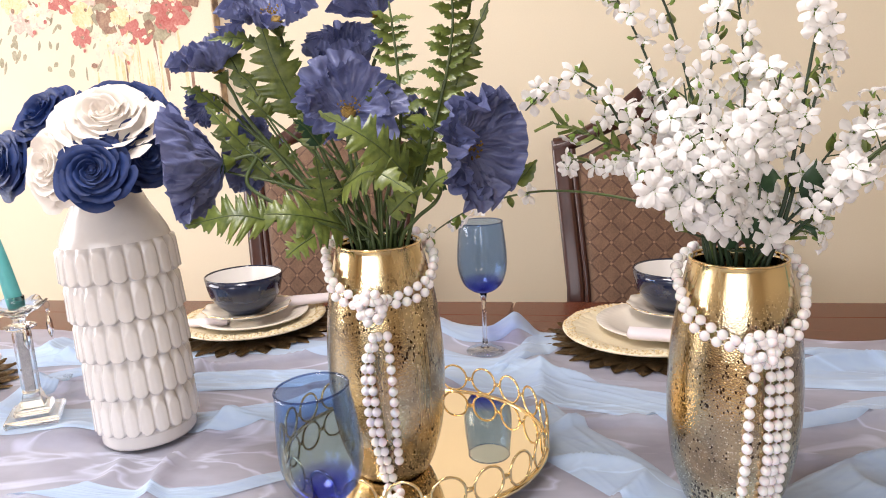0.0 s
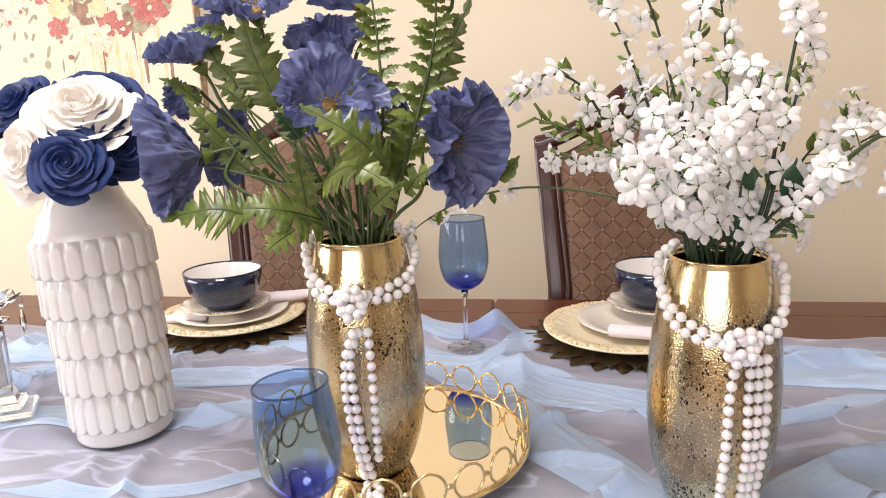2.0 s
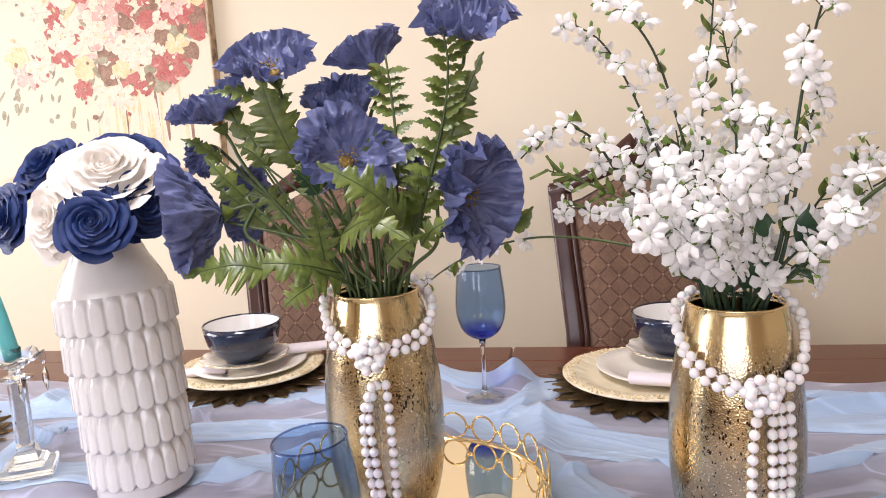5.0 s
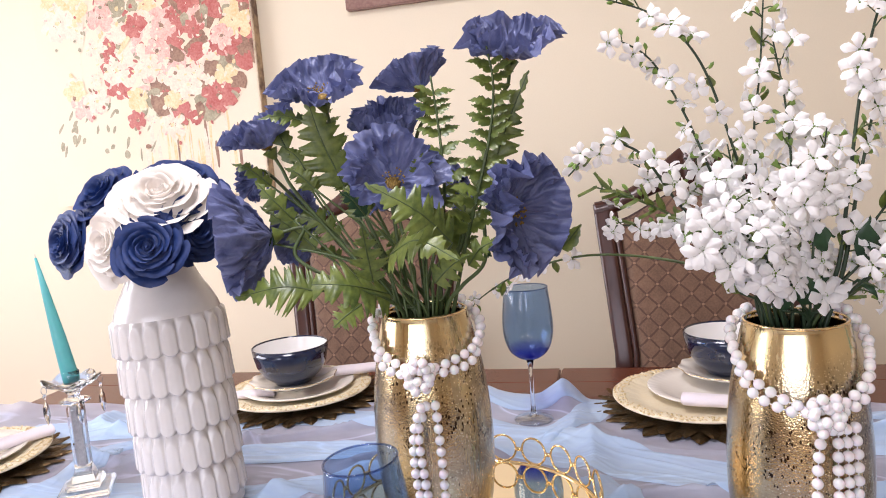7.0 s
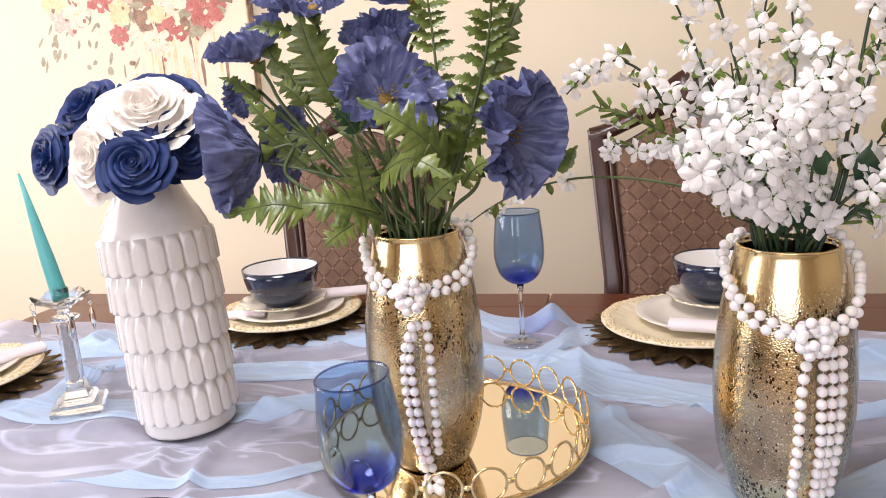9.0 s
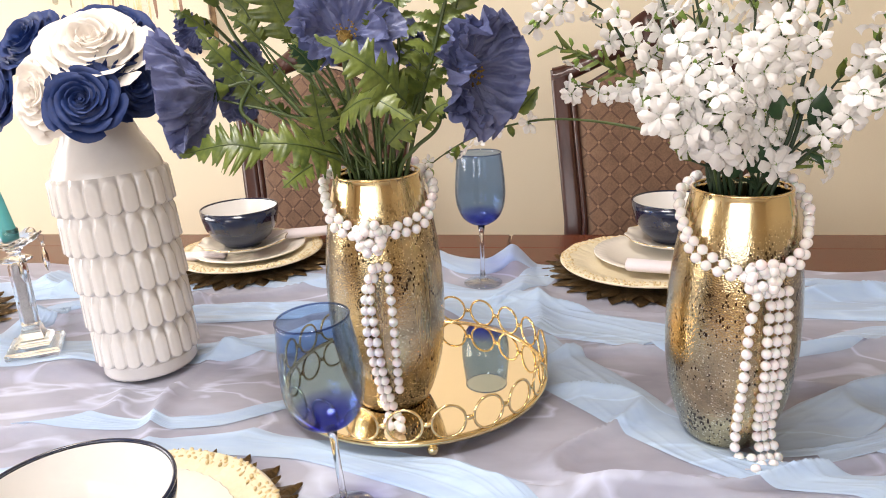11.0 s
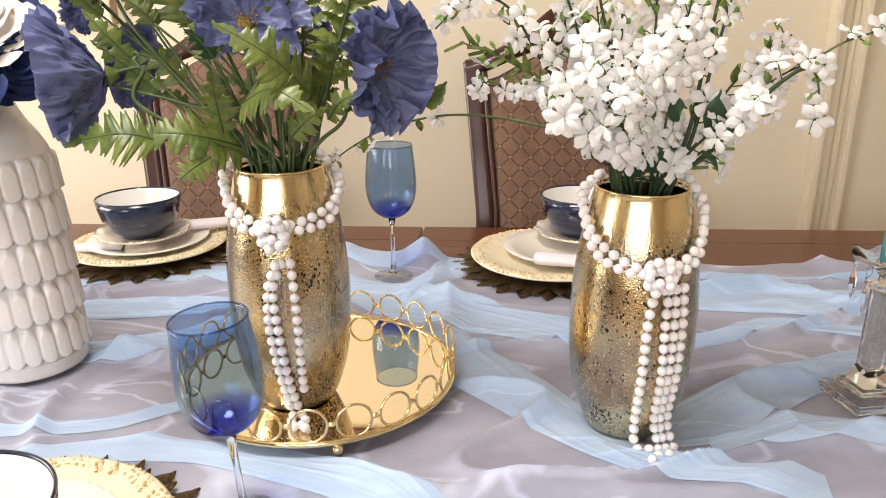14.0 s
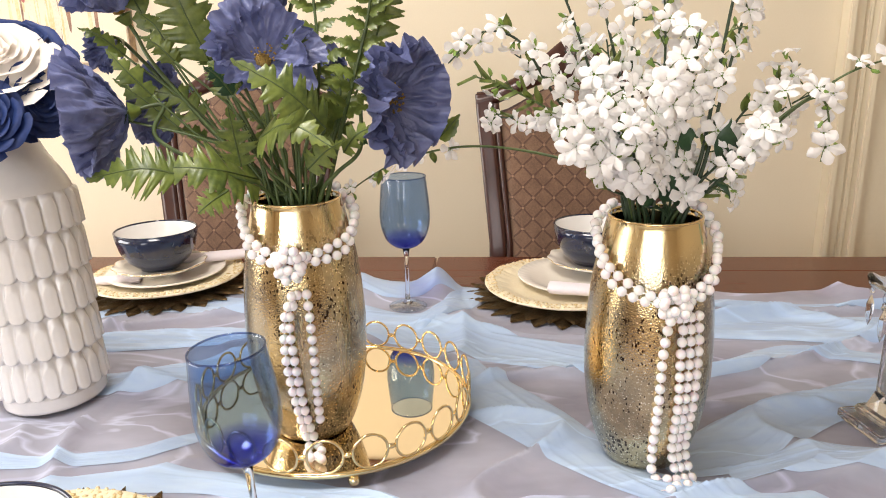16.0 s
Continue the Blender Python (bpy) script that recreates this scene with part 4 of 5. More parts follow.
def tied(v, cam_deg, knot_deg, knot_h, tails, left=-98, right=98, seed=1):
    rng = random.Random(seed)
    k = on_vase(v, knot_deg, knot_h, 0.004)
    strands = []
    for d, sag in ((0, 0.0), (7, -0.014)):
        for side in (left + d * 0.6, right - d * 1.5):
            a0 = cam_deg + side
            mid = knot_deg + (a0 - knot_deg) * 0.5
            top = 0.288 if side < 0 else 0.280
            strands.append([on_vase(v, a0 + (a0 - knot_deg) * 0.25, 0.300, -0.004), on_vase(v, a0, top, 0.002 + 0.003 * (d > 0)), on_vase(v, knot_deg + (a0 - knot_deg) * 0.75, knot_h + (top - knot_h) * 0.74 + sag * 0.5, 0.003),
                            on_vase(v, mid, knot_h + (top - knot_h) * 0.36 + sag, 0.003), on_vase(v, knot_deg + (a0 - knot_deg) * 0.2, knot_h + 0.004 + sag * 0.6, 0.002), k])
    # the knot: a few small loops
    for j in range(4):
        a = rng.random() * 6
        loop = [k + Vector((0.017 * math.cos(a + t) * 0.8, -0.006 + 0.006 * math.sin(2 * t + j), 0.012 * math.sin(a + t) + 0.004 * j - 0.010)) for t in (0, 1.3, 2.6, 3.9, 5.2)]
        strands.append(loop)
    strands.append([on_vase(v, cam_deg + a, 0.292, -0.003) for a in (98, 125, 150, 180, 210, 235, 262)])
    return strands + tails


CA, CB = -69, -96
ta = [
    [on_vase(VA, -80, 0.20), on_vase(VA, -88, 0.17), on_vase(VA, -86, 0.12), on_vase(VA, -82, 0.06), on_vase(VA, -76, 0.02, 0.003), VA + Vector((0.020, -0.062, 0.007)), VA + Vector((0.028, -0.078, 0.007)), VA + Vector((0.018, -0.092, 0.007))],
    [on_vase(VA, -84, 0.20, 0.004), on_vase(VA, -92, 0.17), on_vase(VA, -93, 0.12), on_vase(VA, -88, 0.06), on_vase(VA, -83, 0.02, 0.003), VA + Vector((0.010, -0.064, 0.007)), VA + Vector((0.014, -0.085, 0.007)), VA + Vector((0.032, -0.090, 0.007))],
    [on_vase(VA, -72, 0.20), on_vase(VA, -71, 0.17), on_vase(VA, -70, 0.12), on_vase(VA, -69, 0.06), on_vase(VA, -68, 0.040)],
]
garland(VA, tied(VA, CA, -83, 0.240, ta, seed=3), "string of white pearl beads knotted round the vase")
tb = [
    [on_vase(VB, -86, 0.20), on_vase(VB, -90, 0.16), on_vase(VB, -91, 0.10), on_vase(VB, -92, 0.04), VB + Vector((0.0, -0.066, 0.008)), VB + Vector((0.012, -0.070, 0.007)), VB + Vector((0.022, -0.071, 0.007))],
    [on_vase(VB, -74, 0.20), on_vase(VB, -76, 0.16), on_vase(VB, -75, 0.10), on_vase(VB, -73, 0.04), VB + Vector((0.026, -0.066, 0.008)), VB + Vector((0.020, -0.088, 0.007)), VB + Vector((0.004, -0.092, 0.007))],
    [on_vase(VB, -68, 0.20), on_vase(VB, -68, 0.16), on_vase(VB, -69, 0.10), on_vase(VB, -67, 0.04), VB + Vector((0.034, -0.064, 0.008)), VB + Vector((0.036, -0.085, 0.007))],
    [on_vase(VB, -60, 0.20), on_vase(VB, -60, 0.16), on_vase(VB, -61, 0.10), on_vase(VB, -58, 0.04), VB + Vector((0.043, -0.062, 0.008)), VB + Vector((0.046, -0.076, 0.007))],
]
garland(VB, tied(VB, CB, -84, 0.222, tb, seed=4), "string of white pearl beads knotted round the vase")

# ---- white vase ----
WX, WY = -0.529, 0.968
white = thing("white_vase", WX, WY, CLOTH, "white glazed ceramic vase with rows of petal-like scales", "vase")
white.matrix_world = pose(WX, WY, CLOTH) @ pose(0, 0, 0, 0, -2.6, 0) @ Matrix.Diagonal((1.05, 1.05, 1, 1))
ROW, Z0, NF = 0.0565, 0.024, 22


def scale_r(a, h):
    """Rows of upright scales: pointed at the top, round and proud at the lower end."""
    if h < Z0:
        return 0.0605 + 0.004 * min(1, h / 0.006) - 0.002 * (h > Z0 - 0.002)
    q = (h - Z0) / ROW
    row = min(int(q), 4)
    f = q - row
    body = 0.0625 + 0.0090 * min(1, (h - Z0) / 0.27)
    c = a * NF / (2 * math.pi)
    u = abs(c - math.floor(c) - 0.5) * 2
    reach = 0.02 + 0.12 * u ** 2.6
    tip = 1.12 - 0.28 * u ** 2.0
    rise = max(0.0, min(1.0, (f - reach + 0.03) / 0.035)) ** 0.6
    fade = max(0.0, min(1.0, (tip - f) / 0.30))
    belly = 0.0095 * (1 - 0.42 * f)
    face = 1 - 0.10 * u - 0.36 * max(0, u - 0.80) * 5.0
    return body + rise * fade * belly * face


bm = bmesh.new()
na, nh = NF * 12, 190
rings = []
for j in range(nh + 1):
    h = 0.298 * j / nh + 0.0 + (0.002 if j == 0 else 0)
    rings.append([(scale_r(2 * math.pi * k / na, h), h) for k in range(na)])
for r, h in smooth_pairs([(0.0715, 0.302), (0.0690, 0.312), (0.0610, 0.330), (0.0500, 0.352), (0.0415, 0.378), (0.037, 0.402), (0.0365, 0.422), (0.038, 0.429)]) + [(0.035, 0.430), (0.032, 0.42), (0.032, 0.35), (0.05, 0.30), (0.05, 0.1)]:
    rings.append([(r, h)] * na)
bm.free()
cuts = [0] + [next(j for j, ring in enumerate(rings) if ring[0][1] > Z0 + ROW * i) for i in range(5)] + [nh + 1, len(rings) - 1]
for name, j0, j1 in zip(("foot_ring",) + ("scale_band",) * 5 + ("neck",), cuts, cuts[1:]):
    bm = bmesh.new()
    vs = [[bm.verts.new((r * math.cos(2 * math.pi * k / na), r * math.sin(2 * math.pi * k / na), h)) for k, (r, h) in enumerate(ring)] for ring in rings[j0:j1 + 1]]
    for a, b in zip(vs, vs[1:]):
        for k in range(na):
            bm.faces.new((a[k], a[(k + 1) % na], b[(k + 1) % na], b[k]))
    if name == "foot_ring":
        bm.faces.new(vs[0][::-1])
    part(name, bm, M_CERAMIC, white)



# ---- flowers ----
def petal_grid(bm, th0, half, R, s0, s1, rng, ruffle=0.11, crinkle=0.095, nu=64, nv=24, lift=0.0):
    """One broad silk petal of an open cup: the slope runs from s0 at the heart to s1 at the edge (degrees)."""
    ph, ph2, edge = rng.random() * 6, rng.random() * 6, 0.95 + 0.10 * rng.random()
    sd = rng.random() * 50

    def f(u, v):
        q = 2 * u - 1
        th = th0 + q * half * (0.55 + 0.45 * min(1, v * 1.5))
        L = R * edge * (1 - 0.16 * abs(q) ** 5 + 0.05 * noise.noise((q * 2.4, sd, 0)) + 0.018 * noise.noise((q * 9, sd, 3)))
        rad = z = 0.0
        steps = 6
        for k in range(steps):
            s = radians(s0 + (s1 - s0) * (v * (k + 0.5) / steps))
            rad += L * v / steps * math.cos(s)
            z += L * v / steps * math.sin(s)
        wob = 1.6 * noise.noise((q * 2.0, v * 1.2, sd))
        rise = v ** 2 * ruffle * (0.8 * math.sin(2.6 * q + ph + wob) + 1.1 * noise.noise((q * 2.2, v * 1.4, sd + 9)))
        rise += max(0, v - 0.45) ** 2 * (0.9 * noise.noise((q * 5.0, v * 1.5, sd + 18)) + 0.5 * noise.noise((q * 12.0, v * 1.5, sd + 19)))
        # crumpled silk: broad dents, short wrinkles and a faint fan of pleats
        x_, y_ = v * q * 1.5, v
        dent = noise.noise((x_ * 3.2, y_ * 3.0, sd + 4)) + 0.70 * noise.noise((x_ * 8.0, y_ * 4.5, sd + 14)) + 0.34 * noise.noise((x_ * 17, y_ * 7, sd + 24))
        fan = noise.noise((q * 7.0, v * 1.3, sd + 44)) + 0.5 * noise.noise((q * 15.0, v * 1.8, sd + 45))
        rise += min(1, 1.5 * v) * (crinkle * dent + 0.055 * fan)
        s = radians(s0 + (s1 - s0) * v)
        rad -= R * rise * math.sin(s)
        z += R * rise * math.cos(s)
        return Vector((rad * math.cos(th), rad * math.sin(th), z + lift * R))
    return sheet(nu, nv, f, bm)


def poppy(centre, way, R, s0, s1, stem, seed, label="blue silk poppy with ruffled petals on a green stem", petals=5, heart=True, spin=None):
    rng = random.Random(seed)
    base = Vector(centre)
    turn = rng.random() * 360
    m = facing(base, way, turn if spin is None else spin)
    fl = thing("poppy", *base, label, "flower", "blue poppies in the gold vase")
    inv = Matrix.Translation(-base)
    for k in range(petals):
        outer = k % 2
        bm = petal_grid(bmesh.new(), 2 * math.pi * k / petals, math.pi / petals * (1.75 if petals < 6 else 2.2), R * (1.0 if outer else 0.93), s0 - 5 * outer + 6 * rng.random(), s1 - 8 * outer + 12 * (rng.random() - 0.45), rng, lift=-0.03 * outer)
        bm.transform(inv @ m)
        part("petal", bm, M_POPPY, fl)
    if heart:
        bm = bmesh.new()
        bmesh.ops.create_icosphere(bm, subdivisions=2, radius=0.13 * R, matrix=m @ pose(0, 0, 0.03 * R) @ Matrix.Diagonal((1, 1, 0.6, 1)))
        for k in range(34):
            a, rr = rng.random() * 6.28, R * (0.04 + 0.18 * rng.random())
            q = m @ Vector((rr * math.cos(a), rr * math.sin(a), R * (0.16 + 0.10 * rng.random())))
            bmesh.ops.create_icosphere(bm, subdivisions=1, radius=0.018 * R, matrix=Matrix.Translation(q))
        bm.transform(inv)
        part("heart", bm, M_STAMEN, fl, "ochre stamens")
    n = Vector(way).normalized()
    pts = smooth_path([base - n * 0.002, base - n * R * 0.45, *[Vector(p) for p in stem]], 8)
    part("stem", tube([p - base for p in pts], 0.0022, 0.0028, 6), M_STEM, fl)
    bm = bmesh.new()
    bmesh.ops.create_cone(bm, segments=10, radius1=0.004, radius2=0.011, depth=0.012, matrix=facing(base - n * 0.0105, n))
    bm.transform(inv)
    part("calyx", bm, M_LEAF, fl)
    return fl


def lobed(bm, path, width, lobes, normal, depth=0.7, sweep=0.35, cup=0.15, seed=0, teeth=2):
    """A leaf cut into lobes on both sides of its midrib."""
    rng = random.Random(seed)
    n = len(path) - 1
    per = 12
    tot = lobes * per
    total = sum((b - a).length for a, b in zip(path, path[1:]))

    def at(s):
        i = min(max(s, 0), 1) * n
        a = min(int(i), n - 1)
        t = (path[min(a + 2, n)] - path[max(a - 1, 0)]).normalized()
        return path[a].lerp(path[a + 1], i - a), t
    for sgn in (-1, 1):
        size = [0.8 + 0.4 * rng.random() for _ in range(lobes + 1)]
        rows = []
        for k in range(tot + 1):
            s = k / tot
            q, t = at(s)
            up = Vector(normal)
            up = (up - t * up.dot(t)).normalized()
            side = t.cross(up) * sgn
            ph = (s * lobes + (0.25 if sgn > 0 else 0)) % 1.0
            lobe = max(0.0, math.sin(math.pi * ph)) ** 0.8 if teeth < 2 else min(1.0, 1.5 * max(0, math.sin(math.pi * ph ** 0.85)) ** 1.1) * (0.86 + 0.14 * math.cos(6 * math.pi * ph + 0.6))
            env = (0.35 + 0.65 * math.sin(math.pi * min(1, s * 1.05 + 0.12)) ** 0.7) * (1 - s) ** 0.35
            w = width * env * (1 - depth + depth * lobe * size[int(s * lobes) % (lobes + 1)])
            fwd = sweep * w
            rows.append([bm.verts.new(q + side * (w * f) + t * (fwd * f) + up * (cup * w * (f - f * f * 1.6))) for f in (0.0, 0.4, 0.75, 1.0)])
        for a, b in zip(rows, rows[1:]):
            for j in range(3):
                bm.faces.new((a[j], b[j], b[j + 1], a[j + 1]) if sgn > 0 else (a[j], a[j + 1], b[j + 1], b[j]))
    return bm


def leaf_spray(points, width, lobes, normal=(0.2, -0.8, 0.6), label="artificial green leaf with deeply cut lobes", seed=0, depth=0.78, stem_to=None, material=None):
    path = smooth_path(points, 8)
    base = path[0].copy()
    sp = thing("leaf_spray", *base, label, "leaf", "green leaves in the gold vase")
    rel = [p - base for p in path]
    part("leaf", lobed(bmesh.new(), rel, width, lobes, normal, depth, seed=seed), material or M_LEAF, sp)
    part("midrib", tube(rel, 0.0013, 0.0005, 5), M_STEM, sp)
    if stem_to is not None:
        part("stem", tube([p - base for p in smooth_path([base, *[Vector(q) for q in stem_to]], 8)], 0.0014, 0.002, 5), M_STEM, sp)


def fern(points, width, pairs, seed, label="artificial fern sprig with rounded leaflets"):
    """An upright stem with leaflets all the way up."""
    rng = random.Random(seed)
    path = smooth_path(points, 10)
    base = path[0].copy()
    fn = thing("fern_sprig", *base, label, "leaf", "green leaves in the gold vase")
    rel = [p - base for p in path]
    part("stem", tube(rel, 0.0028, 0.0012, 6), M_STEM, fn)
    for k in range(pairs):
        s = 0.30 + 0.68 * k / pairs
        i = int(s * (len(rel) - 2))
        q, t = rel[i], (rel[i + 1] - rel[i]).normalized()
        for sgn in (-1, 1):
            out = (Vector((0.95, 0.28, 0)) * sgn * (0.8 + 0.3 * rng.random()) + t * (0.25 + 0.4 * rng.random()) + Vector((0.2, -0.8, 0)) * (rng.random() - 0.4)).normalized()
            L = width * (1.1 - 0.45 * s) * (0.8 + 0.4 * rng.random())
            tip = q + out * L + Vector((0, 0, -0.12 * L))
            leaf = [q, q.lerp(tip, 0.5) + Vector((0, 0, 0.08 * L)), tip]
            part("leaflet", lobed(bmesh.new(), smooth_path(leaf, 4), L * 0.40, 3, (0.1, -0.6, 0.8), 0.5, seed=k), M_LEAF, fn)


MA = VA + Vector((0, 0, 0.294))


def mouth(dx, dy, dz=0.0):
    return (MA.x + dx, MA.y + dy, MA.z + dz)


def down(dx, dy):
    return [mouth(dx, dy), mouth(dx * 0.4, dy * 0.4, -0.10)]


# poppies
poppy((-0.140, 0.842, 1.222), aim(0.06, 0.42, 0.88), 0.069, 22, 60, [(-0.137, 0.86, 1.155), *down(0.0, -0.02)], 1, petals=4, spin=45)
poppy((-0.010, 0.838, 1.182), aim(0.60, -0.06, 0.78), 0.077, 22, 52, [(-0.043, 0.86, 1.125), (-0.071, 0.855, 1.098), *down(0.030, -0.01)], 2, petals=6)
poppy((-0.297, 0.835, 1.171), aim(-0.97, -0.16, 0.14), 0.090, 12, 78, [(-0.267, 0.84, 1.142), (-0.19, 0.845, 1.096), *down(-0.022, -0.012)], 3, petals=6, heart=False)
poppy((-0.232, 0.88, 1.330), aim(-0.16, 0.78, 0.50), 0.067, 14, 60, [(-0.219, 0.87, 1.272), (-0.164, 0.86, 1.14), *down(-0.010, 0.01)], 4)
poppy((-0.128, 0.95, 1.338), aim(-0.34, 0.90, -0.08), 0.063, 18, 60, [(-0.131, 0.92, 1.265), (-0.123, 0.88, 1.142), *down(0.008, 0.022)], 5)
poppy((-0.320, 0.9, 1.280), aim(-0.40, 0.80, 0.22), 0.066, 16, 62, [(-0.274, 0.88, 1.214), (-0.181, 0.86, 1.113), *down(-0.020, 0.006)], 6)
poppy((-0.172, 0.94, 1.266), aim(-0.02, 0.80, 0.40), 0.074, 26, 88, [(-0.162, 0.9, 1.219), (-0.144, 0.87, 1.124), *down(0.0, 0.02)], 7)
poppy((-0.001, 0.88, 1.354), aim(0.04, 0.80, 0.42), 0.068, 14, 58, [(-0.015, 0.88, 1.306), (-0.051, 0.87, 1.199), (-0.083, 0.86, 1.109), *down(0.024, 0.014)], 8)
poppy((-0.292, 0.95, 1.172), aim(-0.5, 0.1, 0.5), 0.064, 20, 60, [(-0.23, 0.92, 1.135), (-0.157, 0.87, 1.089), *down(-0.014, 0.02)], 9, heart=False)
poppy((-0.107, 0.95, 1.198), aim(0.7, 0.2, 0.3), 0.046, 25, 75, [(-0.11, 0.9, 1.146), (-0.118, 0.87, 1.088), *down(0.012, 0.024)], 10, heart=False)
poppy((-0.350, 0.93, 1.243), aim(-0.3, -0.2, 0.5), 0.038, 25, 80, [(-0.264, 0.9, 1.183), (-0.171, 0.87, 1.097), *down(-0.018, 0.014)], 11, "small half-open blue silk poppy", 5, False)

# leaves
leaf_spray([(-0.224, 0.79, 1.11), (-0.258, 0.775, 1.119), (-0.315, 0.77, 1.109)], 0.040, 6, (0.15, -0.75, 0.65), seed=1, stem_to=[(-0.18, 0.815, 1.104), *down(-0.02, -0.02)])
leaf_spray([(-0.161, 0.86, 1.091), (-0.194, 0.8, 1.114), (-0.258, 0.79, 1.118)], 0.042, 6, (0.1, -0.8, 0.6), seed=2)
leaf_spray([(-0.064, 0.79, 1.156), (-0.089, 0.755, 1.194), (-0.142, 0.75, 1.227)], 0.036, 6, (0.15, -0.8, 0.6), seed=3, stem_to=[(-0.084, 0.815, 1.129), *down(0.02, -0.02)])
leaf_spray([(-0.137, 0.8, 1.146), (-0.093, 0.76, 1.164), (-0.048, 0.745, 1.143)], 0.034, 5, (0.1, -0.8, 0.6), seed=4, stem_to=[(-0.143, 0.83, 1.11), *down(0.01, -0.025)])
leaf_spray([(-0.206, 0.86, 1.224), (-0.225, 0.85, 1.279), (-0.24, 0.85, 1.333)], 0.034, 6, (0.3, -0.9, 0.2), seed=5, depth=0.55, stem_to=[(-0.165, 0.86, 1.126), *down(-0.012, 0.0)])
leaf_spray([(-0.244, 0.85, 1.304), (-0.267, 0.84, 1.312), (-0.295, 0.83, 1.31)], 0.020, 4, (0.1, -0.6, 0.8), seed=6)
leaf_spray([(-0.306, 0.87, 1.231), (-0.329, 0.86, 1.254), (-0.351, 0.86, 1.262)], 0.016, 4, (0.1, -0.6, 0.8), seed=7, stem_to=[(-0.223, 0.87, 1.162), *down(-0.02, 0.0)])
leaf_spray([(-0.271, 0.85, 1.188), (-0.293, 0.84, 1.217), (-0.312, 0.84, 1.239)], 0.016, 4, (0.1, -0.8, 0.5), seed=8, stem_to=[(-0.189, 0.86, 1.106), *down(-0.02, -0.005)])
leaf_spray([(-0.25, 0.86, 1.151), (-0.284, 0.86, 1.181), (-0.319, 0.86, 1.207)], 0.020, 5, (0.1, -0.8, 0.5), seed=9, stem_to=[(-0.182, 0.86, 1.099), *down(-0.02, 0.0)])
leaf_spray([(-0.176, 0.8, 1.091), (-0.189, 0.78, 1.082), (-0.2, 0.77, 1.072)], 0.020, 4, (0.1, -0.9, 0.2), seed=11)
fern([mouth(0.016, 0.01, -0.04), (-0.095, 0.86, 1.136), (-0.085, 0.865, 1.215), (-0.09, 0.88, 1.288), (-0.097, 0.89, 1.345)], 0.036, 13, 12)
leaf_spray([(-0.058, 0.84, 1.124), (-0.041, 0.83, 1.144), (-0.014, 0.82, 1.156)], 0.018, 4, (0.1, -0.8, 0.5), seed=13)
leaf_spray([(0.042, 0.89, 1.132), (0.055, 0.89, 1.144), (0.068, 0.89, 1.159)], 0.014, 3, (0.1, -0.8, 0.5), seed=14, depth=0.2)
leaf_spray([(-0.223, 0.87, 1.162), (-0.251, 0.87, 1.185), (-0.295, 0.87, 1.195)], 0.022, 5, (0.1, -0.8, 0.5), seed=15)
leaf_spray([(-0.167, 0.82, 1.113), (-0.164, 0.8, 1.148), (-0.164, 0.79, 1.18)], 0.026, 5, (0.2, -0.9, 0.2), seed=16)
leaf_spray([(-0.094, 0.82, 1.109), (-0.068, 0.8, 1.131), (-0.046, 0.79, 1.143)], 0.020, 4, (0.2, -0.9, 0.2), seed=17)
for k, (a, b) in enumerate((((-0.219, 0.88, 1.245), (-0.161, 0.86, 1.091)), ((-0.282, 0.89, 1.256), (-0.17, 0.865, 1.091)), ((-0.243, 0.86, 1.22), (-0.153, 0.855, 1.085)), ((-0.181, 0.84, 1.183), (-0.135, 0.84, 1.088)), ((-0.065, 0.86, 1.168), (-0.092, 0.86, 1.089)))):
    leaf_spray([a, Vector(a).lerp(Vector(b), -0.2) + Vector((0, 0, 0.012)), Vector(a).lerp(Vector(b), -0.42)], 0.018, 4, (0.1, -0.85, 0.4), seed=30 + k, stem_to=[b, *down(0.004 * k - 0.01, -0.01)])
fern([mouth(0.026, 0.0, -0.04), (-0.067, 0.86, 1.135), (-0.044, 0.845, 1.2), (-0.025, 0.85, 1.268), (-0.017, 0.85, 1.323), (-0.022, 0.85, 1.368)], 0.036, 15, 41)
leaf_spray([(-0.041, 0.875, 1.198), (-0.019, 0.88, 1.255), (-0.003, 0.88, 1.292), (0.02, 0.88, 1.338)], 0.028, 7, (0.1, -0.95, 0.1), "artificial upright green leaf with rounded lobes", 42, 0.78, [(-0.074, 0.87, 1.127), *down(0.020, 0.01)])
fern([mouth(-0.008, 0.02, -0.04), (-0.165, 0.89, 1.157), (-0.227, 0.91, 1.273), (-0.268, 0.92, 1.327)], 0.030, 9, 23)


# thin sprigs that fill the mouth of the vase
rng = random.Random(77)
for k in range(11):
    a = radians(200 + 150 * rng.random()) if k % 3 else radians(150 * rng.random())
    rise = 0.05 + 0.13 * rng.random()
    side = (2 * (k + 0.5) / 11 - 1) * 0.9 + 0.2 * (rng.random() - 0.5) - 0.28
    tip = MA + Vector((side * (0.06 + 0.11 * rng.random()), 0.05 * rng.random() - 0.03, rise))
    mid = MA.lerp(tip, 0.45) + Vector((0, 0, 0.02))
    way = (tip - mid).normalized()
    leaf_spray([tip, tip + way * 0.020 + Vector((0, -0.004, 0.003)), tip + way * 0.044 + Vector((0, -0.006, -0.004))], 0.012 + 0.010 * rng.random(), 4, (0.1 + rng.random() - 0.5, -0.8, 0.5), "small green toothed leaf on a thin stem", 60 + k, 0.75, [mid, *down(0.03 * side, 0.02 * math.sin(a))], M_LEAF_DARK if k % 3 == 0 else M_LEAF)

